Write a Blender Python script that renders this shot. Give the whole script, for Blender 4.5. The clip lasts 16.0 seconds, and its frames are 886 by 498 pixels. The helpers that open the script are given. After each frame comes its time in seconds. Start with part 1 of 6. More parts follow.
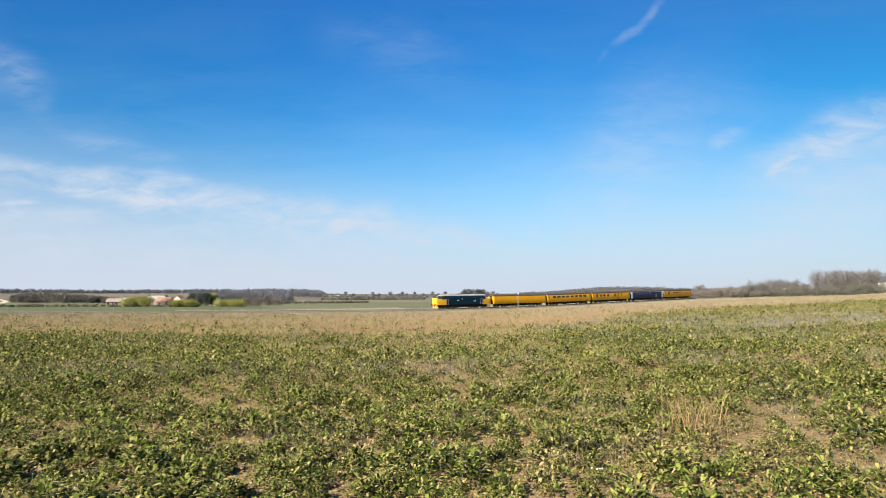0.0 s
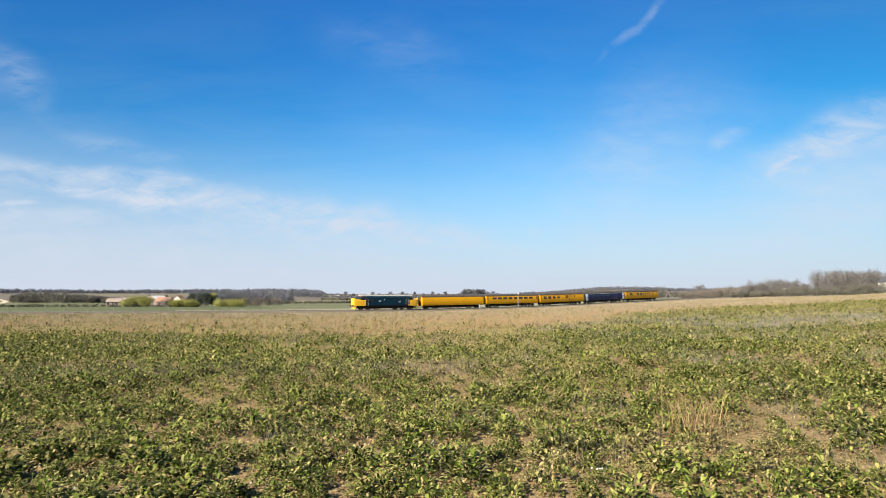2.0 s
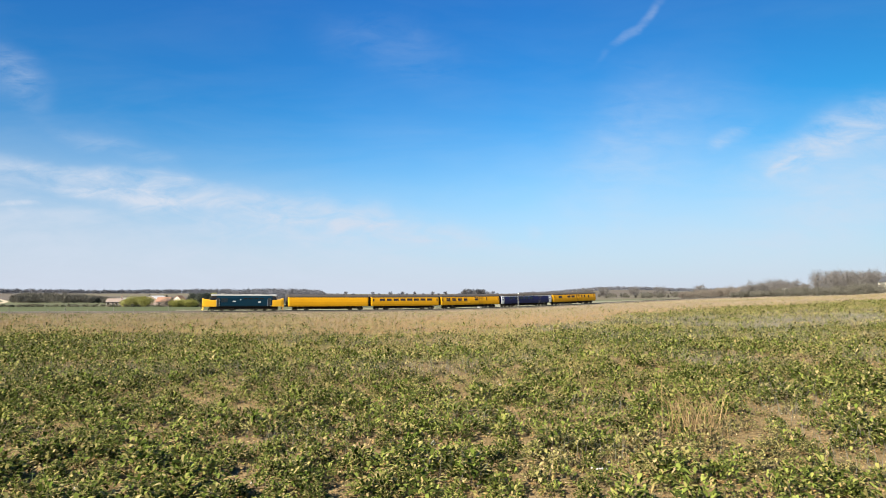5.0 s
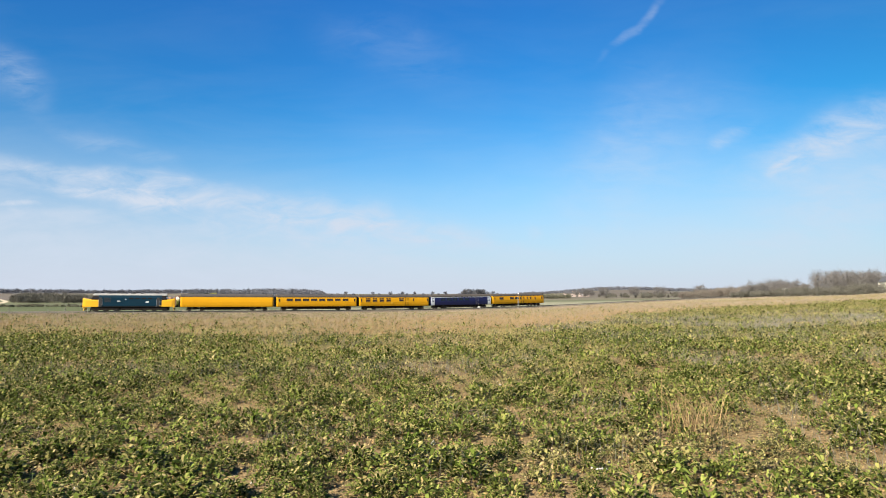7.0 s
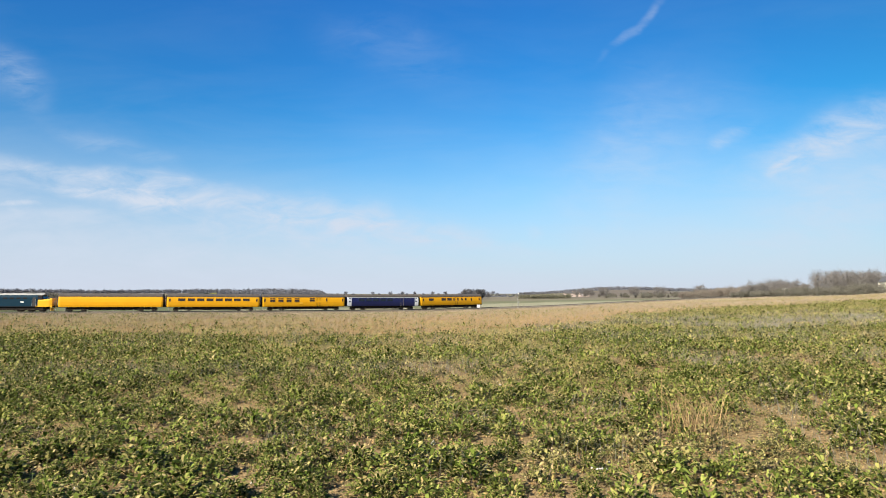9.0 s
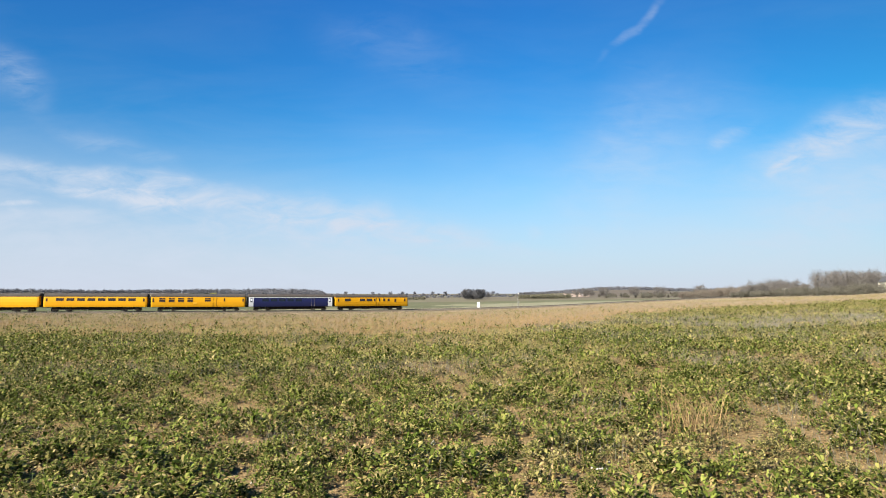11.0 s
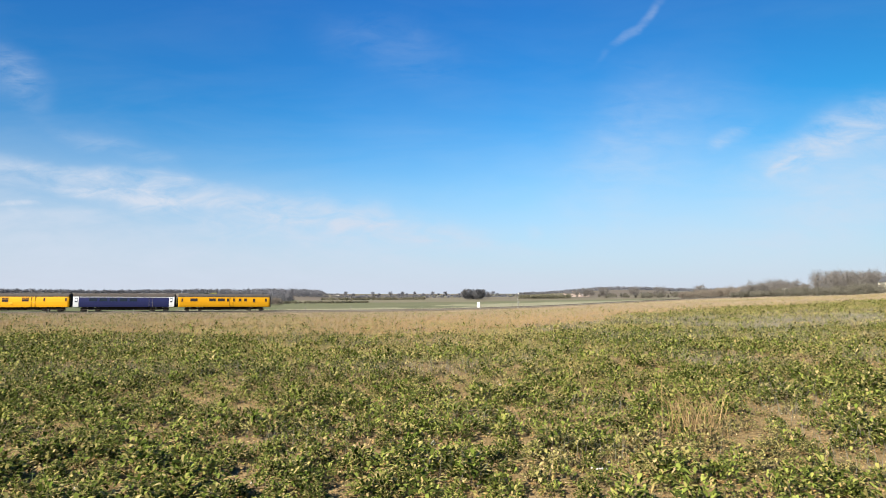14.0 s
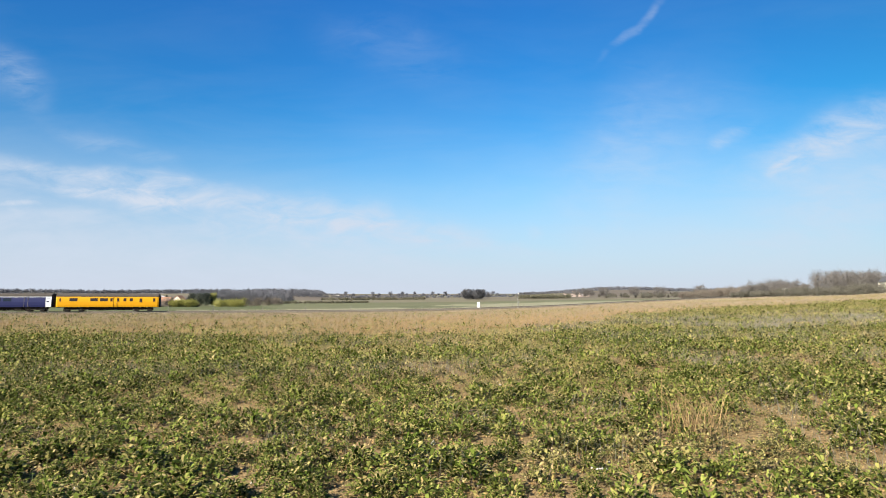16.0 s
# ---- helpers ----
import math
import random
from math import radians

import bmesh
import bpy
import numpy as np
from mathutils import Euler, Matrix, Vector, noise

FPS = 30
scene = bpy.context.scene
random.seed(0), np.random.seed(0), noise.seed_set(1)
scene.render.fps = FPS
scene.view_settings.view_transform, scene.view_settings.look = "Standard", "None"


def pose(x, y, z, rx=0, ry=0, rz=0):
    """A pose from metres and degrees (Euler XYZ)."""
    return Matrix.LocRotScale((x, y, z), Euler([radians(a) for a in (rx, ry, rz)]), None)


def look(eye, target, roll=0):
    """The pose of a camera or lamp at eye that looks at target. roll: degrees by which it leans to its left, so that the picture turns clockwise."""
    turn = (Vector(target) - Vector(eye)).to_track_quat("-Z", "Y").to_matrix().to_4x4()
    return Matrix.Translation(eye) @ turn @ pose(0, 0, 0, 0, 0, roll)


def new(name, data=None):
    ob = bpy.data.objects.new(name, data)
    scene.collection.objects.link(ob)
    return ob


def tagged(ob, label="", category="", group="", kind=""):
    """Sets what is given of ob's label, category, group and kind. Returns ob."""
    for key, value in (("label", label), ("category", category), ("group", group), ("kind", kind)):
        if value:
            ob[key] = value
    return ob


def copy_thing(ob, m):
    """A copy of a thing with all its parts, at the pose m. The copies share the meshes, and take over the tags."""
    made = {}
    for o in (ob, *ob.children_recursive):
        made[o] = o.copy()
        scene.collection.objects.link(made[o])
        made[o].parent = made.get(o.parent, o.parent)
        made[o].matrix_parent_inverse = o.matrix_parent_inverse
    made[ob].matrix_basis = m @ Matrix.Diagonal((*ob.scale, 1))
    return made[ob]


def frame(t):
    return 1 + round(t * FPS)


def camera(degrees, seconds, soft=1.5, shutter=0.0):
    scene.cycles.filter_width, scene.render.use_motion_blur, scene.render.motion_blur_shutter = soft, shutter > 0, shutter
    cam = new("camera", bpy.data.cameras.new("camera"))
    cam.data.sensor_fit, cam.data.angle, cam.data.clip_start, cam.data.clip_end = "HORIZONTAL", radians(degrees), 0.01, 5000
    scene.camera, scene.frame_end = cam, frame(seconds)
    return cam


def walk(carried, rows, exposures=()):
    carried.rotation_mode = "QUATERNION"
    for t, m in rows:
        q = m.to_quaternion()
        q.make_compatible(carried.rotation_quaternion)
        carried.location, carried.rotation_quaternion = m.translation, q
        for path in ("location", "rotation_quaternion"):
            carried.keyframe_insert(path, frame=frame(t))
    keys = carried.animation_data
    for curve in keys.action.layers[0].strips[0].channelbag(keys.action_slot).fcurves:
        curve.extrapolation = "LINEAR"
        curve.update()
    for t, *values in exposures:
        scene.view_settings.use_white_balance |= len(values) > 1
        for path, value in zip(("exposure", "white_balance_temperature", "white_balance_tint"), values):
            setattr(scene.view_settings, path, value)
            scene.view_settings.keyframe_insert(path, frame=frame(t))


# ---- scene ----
# the camera stands still at the edge of the crop
cam = camera(75, 16.0, soft=0.95)
EYE = 1.6
STILL = pose(0, 0, EYE, 90 + 4.365, 0, 0)
walk(cam, [(0.0, STILL), (16.0, STILL)])

# ---- light ----
SUN_EL, SUN_AZ = 37.0, 231.0          # height, and bearing clockwise from +Y
world = bpy.data.worlds.new("sky")
scene.world = world
world.use_nodes = True
scene.view_settings.exposure = 1.72


def node(nt, kind, inputs=(), operation="", clamp=None, blend="", ease=""):
    n = nt.nodes.new(kind)
    if operation:
        n.operation = operation
    if clamp is not None:
        n.use_clamp = clamp
    if blend:
        n.data_type, n.blend_type = "RGBA", blend
    if ease:
        n.interpolation_type = ease
    for k, v in dict(inputs).items():
        if isinstance(v, bpy.types.NodeSocket):
            nt.links.new(v, n.inputs[k])
        else:
            n.inputs[k].default_value = v
    return n


def maths(nt, op, a, b=0.0, c=0.0, clamp=False):
    return node(nt, "ShaderNodeMath", {0: a, 1: b, 2: c}, operation=op, clamp=clamp).outputs[0]


def mix(nt, fac, a, b, blend="MIX"):
    n = node(nt, "ShaderNodeMix", {0: fac, 6: a, 7: b}, blend=blend)
    return n.outputs[2]


def build_sky():
    nt = world.node_tree
    nt.nodes.clear()
    sky = node(nt, "ShaderNodeTexSky")
    sky.sky_type, sky.sun_disc = "NISHITA", False
    sky.sun_elevation, sky.sun_rotation = radians(SUN_EL), radians(SUN_AZ)
    sky.altitude, sky.air_density, sky.dust_density, sky.ozone_density = 50, 1.0, 0.4, 3.0
    way = node(nt, "ShaderNodeTexCoord").outputs["Generated"]
    xyz = node(nt, "ShaderNodeSeparateXYZ", {0: way})
    x, y, z = xyz.outputs
    ahead = maths(nt, "MAXIMUM", y, 0.05)
    u, v = maths(nt, "DIVIDE", x, ahead), maths(nt, "DIVIDE", z, ahead)
    uv = node(nt, "ShaderNodeCombineXYZ", {0: u, 1: v}).outputs[0]
    front = node(nt, "ShaderNodeMapRange", {0: y, 1: 0.05, 2: 0.35}).outputs[0]
    # fine streaks that tear the cirrus apart
    warp = node(nt, "ShaderNodeTexNoise", {"Vector": uv, "Scale": 5.0, "Detail": 4.0}).outputs["Color"]
    bent = node(nt, "ShaderNodeVectorMath", {0: warp, 1: (0.09, 0.09, 0), 2: uv}, operation="MULTIPLY_ADD").outputs[0]
    bent = node(nt, "ShaderNodeVectorMath", {0: bent, 1: (-0.045, -0.045, 0)}, operation="ADD").outputs[0]
    # cirrus: place across and up, half length, half width, slant in degrees, strength
    torn = node(nt, "ShaderNodeMapping", {"Vector": uv, "Rotation": (0, 0, radians(-18)), "Scale": (1.0, 2.8, 1)}).outputs[0]
    torn = node(nt, "ShaderNodeTexNoise", {"Vector": torn, "Scale": 11.0, "Detail": 7.0, "Roughness": 0.62, "Distortion": 0.5}).outputs["Fac"]
    torn = node(nt, "ShaderNodeMapRange", {0: torn, 1: 0.32, 2: 0.70, 3: 0.12, 4: 1.75}).outputs[0]
    total = None
    for cu, cv, ln, wd, slant, power in CIRRUS:
        d = node(nt, "ShaderNodeVectorMath", {0: bent, 1: (cu, cv, 0)}, operation="SUBTRACT").outputs[0]
        d = node(nt, "ShaderNodeVectorRotate", {"Vector": d, "Angle": radians(-slant)}).outputs[0]
        d = node(nt, "ShaderNodeVectorMath", {0: d, 1: (1 / ln, 1 / wd, 0)}, operation="MULTIPLY").outputs[0]
        r = node(nt, "ShaderNodeVectorMath", {0: d}, operation="LENGTH").outputs["Value"]
        soft = node(nt, "ShaderNodeMapRange", {0: r, 1: 1.7, 2: 0.0, 3: 0.0, 4: power}, ease="SMOOTHERSTEP").outputs[0]
        w = maths(nt, "MULTIPLY", soft, torn)
        total = w if total is None else maths(nt, "ADD", total, w)
    for cu, cv, ln, wd, slant, power in VEILS:
        d = node(nt, "ShaderNodeVectorMath", {0: bent, 1: (cu, cv, 0)}, operation="SUBTRACT").outputs[0]
        d = node(nt, "ShaderNodeVectorRotate", {"Vector": d, "Angle": radians(-slant)}).outputs[0]
        d = node(nt, "ShaderNodeVectorMath", {0: d, 1: (1 / ln, 1 / wd, 0)}, operation="MULTIPLY").outputs[0]
        r = node(nt, "ShaderNodeVectorMath", {0: d}, operation="LENGTH").outputs["Value"]
        total = maths(nt, "ADD", total, node(nt, "ShaderNodeMapRange", {0: r, 1: 1.7, 2: 0.0, 3: 0.0, 4: power}, ease="SMOOTHERSTEP").outputs[0])
    thin = node(nt, "ShaderNodeMapping", {"Vector": uv, "Rotation": (0, 0, radians(-14)), "Scale": (1.0, 4.5, 1)}).outputs[0]
    veil = node(nt, "ShaderNodeTexNoise", {"Vector": thin, "Scale": 2.2, "Detail": 6.0, "Roughness": 0.6, "Distortion": 0.4}).outputs["Fac"]
    veil = node(nt, "ShaderNodeMapRange", {0: veil, 1: 0.42, 2: 0.78, 3: 0.0, 4: 0.20}).outputs[0]
    low = node(nt, "ShaderNodeMapRange", {0: z, 1: 0.10, 2: 0.36, 3: 1.0, 4: 0.22}).outputs[0]
    veil = maths(nt, "MULTIPLY", veil, low)
    total = maths(nt, "MULTIPLY", maths(nt, "ADD", total, veil), front, clamp=True)
    # a bank of high cloud whose upper edge slopes down from left to right
    slope = maths(nt, "MULTIPLY_ADD", maths(nt, "ADD", u, 0.77), 0.125, v)
    rag = node(nt, "ShaderNodeMapping", {"Vector": uv, "Rotation": (0, 0, radians(9)), "Scale": (1.0, 3.6, 1)}).outputs[0]
    rag = node(nt, "ShaderNodeTexNoise", {"Vector": rag, "Scale": 3.4, "Detail": 8.0, "Roughness": 0.62, "Distortion": 0.6}).outputs["Fac"]
    slope = maths(nt, "ADD", slope, maths(nt, "MULTIPLY_ADD", rag, 0.22, -0.11))
    bank = node(nt, "ShaderNodeMapRange", {0: slope, 1: 0.225, 2: 0.115, 3: 0.0, 4: 0.66}, ease="SMOOTHSTEP").outputs[0]
    bank = maths(nt, "MULTIPLY", bank, maths(nt, "MULTIPLY_ADD", torn, 0.38, 0.42))
    bank = maths(nt, "MULTIPLY", bank, node(nt, "ShaderNodeMapRange", {0: u, 1: -0.1, 2: 0.35, 3: 1.0, 4: 0.2}).outputs[0])
    total = maths(nt, "MAXIMUM", total, maths(nt, "MULTIPLY", bank, front))
    # haze thickens towards the horizon
    haze = node(nt, "ShaderNodeMapRange", {0: z, 1: -0.03, 2: 0.30, 3: 0.97, 4: 0.0}, ease="SMOOTHSTEP").outputs[0]
    blue = node(nt, "ShaderNodeHueSaturation", {"Hue": HUE, "Saturation": SAT, "Value": 1.0, "Color": sky.outputs[0]}).outputs[0]
    deep = node(nt, "ShaderNodeMapRange", {0: z, 1: 0.18, 2: 0.48}).outputs[0]
    blue = mix(nt, 1.0, blue, mix(nt, deep, SKYLOW, SKYHIGH), "MULTIPLY")
    flank_dim = node(nt, "ShaderNodeMapRange", {0: maths(nt, "ABSOLUTE", u), 1: 0.15, 2: 0.85, 3: 1.11, 4: 0.84}).outputs[0]
    blue = mix(nt, 1.0, blue, node(nt, "ShaderNodeCombineColor", {0: flank_dim, 1: maths(nt, "MULTIPLY", flank_dim, node(nt, "ShaderNodeMapRange", {0: u, 1: -0.77, 2: 0.77, 3: 0.95, 4: 1.05}).outputs[0]), 2: flank_dim}).outputs[0], "MULTIPLY")
    white = (3.8, 4.3, 5.05, 1)
    c = mix(nt, haze, blue, (3.84, 4.0, 4.72, 1))
    c = mix(nt, total, c, white)
    bg = node(nt, "ShaderNodeBackground", {0: c, 1: 0.0515})
    out = nt.nodes.new("ShaderNodeOutputWorld")
    nt.links.new(bg.outputs[0], out.inputs[0])


CIRRUS = [
    (-0.50, 0.194, 0.300, 0.014, -8, 0.20), (-0.13, 0.118, 0.260, 0.018, -8, 0.24), (-0.33, 0.146, 0.16, 0.009, -9, 0.14),
    (0.352, 0.490, 0.085, 0.008, 43, 0.15), (-0.766, 0.387, 0.070, 0.040, -40, 0.22), (-0.622, 0.184, 0.060, 0.010, -5, 0.50),
    (-0.516, 0.162, 0.058, 0.020, -8, 0.50), (-0.740, 0.160, 0.045, 0.007, 0, 0.50), (-0.668, 0.205, 0.260, 0.026, -8, 0.34),
    (0.700, 0.270, 0.180, 0.044, 24, 0.42), (0.603, 0.221, 0.040, 0.010, 32, 0.36), (0.509, 0.272, 0.036, 0.011, 38, 0.24),
    (-0.085, 0.431, 0.130, 0.050, -20, 0.06), (-0.581, 0.259, 0.115, 0.015, -22, 0.17), (0.363, 0.250, 0.230, 0.120, 20, 0.06),
    (-0.221, 0.122, 0.340, 0.042, -8, 0.45), (0.156, 0.115, 0.016, 0.014, 0, 0.16), (0.302, 0.107, 0.020, 0.009, 0, 0.16),
    (-0.640, 0.108, 0.420, 0.040, -6, 0.45), (0.300, 0.190, 0.080, 0.220, -20, 0.07), (0.700, 0.150, 0.300, 0.060, 20, 0.20),
]
# smooth veils without streaks, in the same terms
VEILS = [(0.36, 0.19, 0.22, 0.13, 65, 0.15), (0.72, 0.21, 0.26, 0.09, 22, 0.22), (0.10, 0.24, 0.30, 0.10, -15, 0.08), (0.62, 0.12, 0.45, 0.06, 8, 0.10)]
HUE, SAT = 0.5, 1.1
SKYLOW, SKYHIGH = (0.19, 0.80, 0.96, 1), (0.185, 0.66, 1.03, 1)
build_sky()

lamp = bpy.data.lights.new("sun", "SUN")
lamp.energy, lamp.angle, lamp.color = 5.0, radians(0.53), (1.0, 0.93, 0.81)
sun = new("sun", lamp)
_el, _az = radians(SUN_EL), radians(SUN_AZ)
sun.matrix_world = look((math.sin(_az) * math.cos(_el) * 100, math.cos(_az) * math.cos(_el) * 100, math.sin(_el) * 100), (0, 0, 0))


# ---- materials ----
def surface(name, c1, c2, scale=3.0, rough=0.7, bump=0.0, metal=0.0, fine=0.0, spread=None, through_light=0.0, stain=None, spec=0.5):
    """Two-scale mottled surface; spread: a list of colours picked at random piece by piece."""
    m = bpy.data.materials.new(name)
    m.use_nodes = True
    nt = m.node_tree
    bsdf = nt.nodes["Principled BSDF"]
    pos = node(nt, "ShaderNodeNewGeometry") if spread else None
    tc = node(nt, "ShaderNodeTexCoord").outputs["Object"]
    big = node(nt, "ShaderNodeTexNoise", {"Vector": tc, "Scale": scale, "Detail": 5.0, "Roughness": 0.6}).outputs["Fac"]
    big = node(nt, "ShaderNodeMapRange", {0: big, 1: 0.3, 2: 0.7}).outputs[0]
    col = mix(nt, big, (*c1, 1), (*c2, 1))
    if spread:
        ramp = node(nt, "ShaderNodeValToRGB", {0: pos.outputs["Random Per Island"]})
        ramp.color_ramp.interpolation = "LINEAR"
        els = ramp.color_ramp.elements
        while len(els) < len(spread):
            els.new(0.5)
        for e, (p, c) in zip(els, spread):
            e.position, e.color = p, (*c, 1)
        col = mix(nt, 0.25, ramp.outputs[0], col)
    small = node(nt, "ShaderNodeTexNoise", {"Vector": tc, "Scale": scale * 11.0, "Detail": 6.0, "Roughness": 0.65}).outputs["Fac"]
    if fine:
        k = node(nt, "ShaderNodeMapRange", {0: small, 1: 0.25, 2: 0.75, 3: 1.0 - fine, 4: 1.0 + fine}).outputs[0]
        col = mix(nt, 1.0, col, node(nt, "ShaderNodeCombineColor", {0: k, 1: k, 2: k}).outputs[0], "MULTIPLY")
    if stain:
        s = node(nt, "ShaderNodeTexNoise", {"Vector": tc, "Scale": scale * 2.7, "Detail": 7.0, "Roughness": 0.7}).outputs["Fac"]
        s = node(nt, "ShaderNodeMapRange", {0: s, 1: 0.55, 2: 0.75, 3: 0.0, 4: stain[1]}).outputs[0]
        col = mix(nt, s, col, (*stain[0], 1))
    nt.links.new(col, bsdf.inputs["Base Color"])
    bsdf.inputs["Specular IOR Level"].default_value = min(spec, 0.1) if rough > 0.9 else spec
    bsdf.inputs["Roughness"].default_value, bsdf.inputs["Metallic"].default_value = rough, metal
    if bump:
        b = node(nt, "ShaderNodeBump", {"Height": small, "Strength": bump, "Distance": 0.05})
        nt.links.new(b.outputs[0], bsdf.inputs["Normal"])
    if through_light:
        tr = node(nt, "ShaderNodeBsdfTranslucent", {0: col})
        ms = node(nt, "ShaderNodeMixShader", {0: through_light, 1: bsdf.outputs[0], 2: tr.outputs[0]})
        nt.links.new(ms.outputs[0], nt.nodes["Material Output"].inputs[0])
    return m


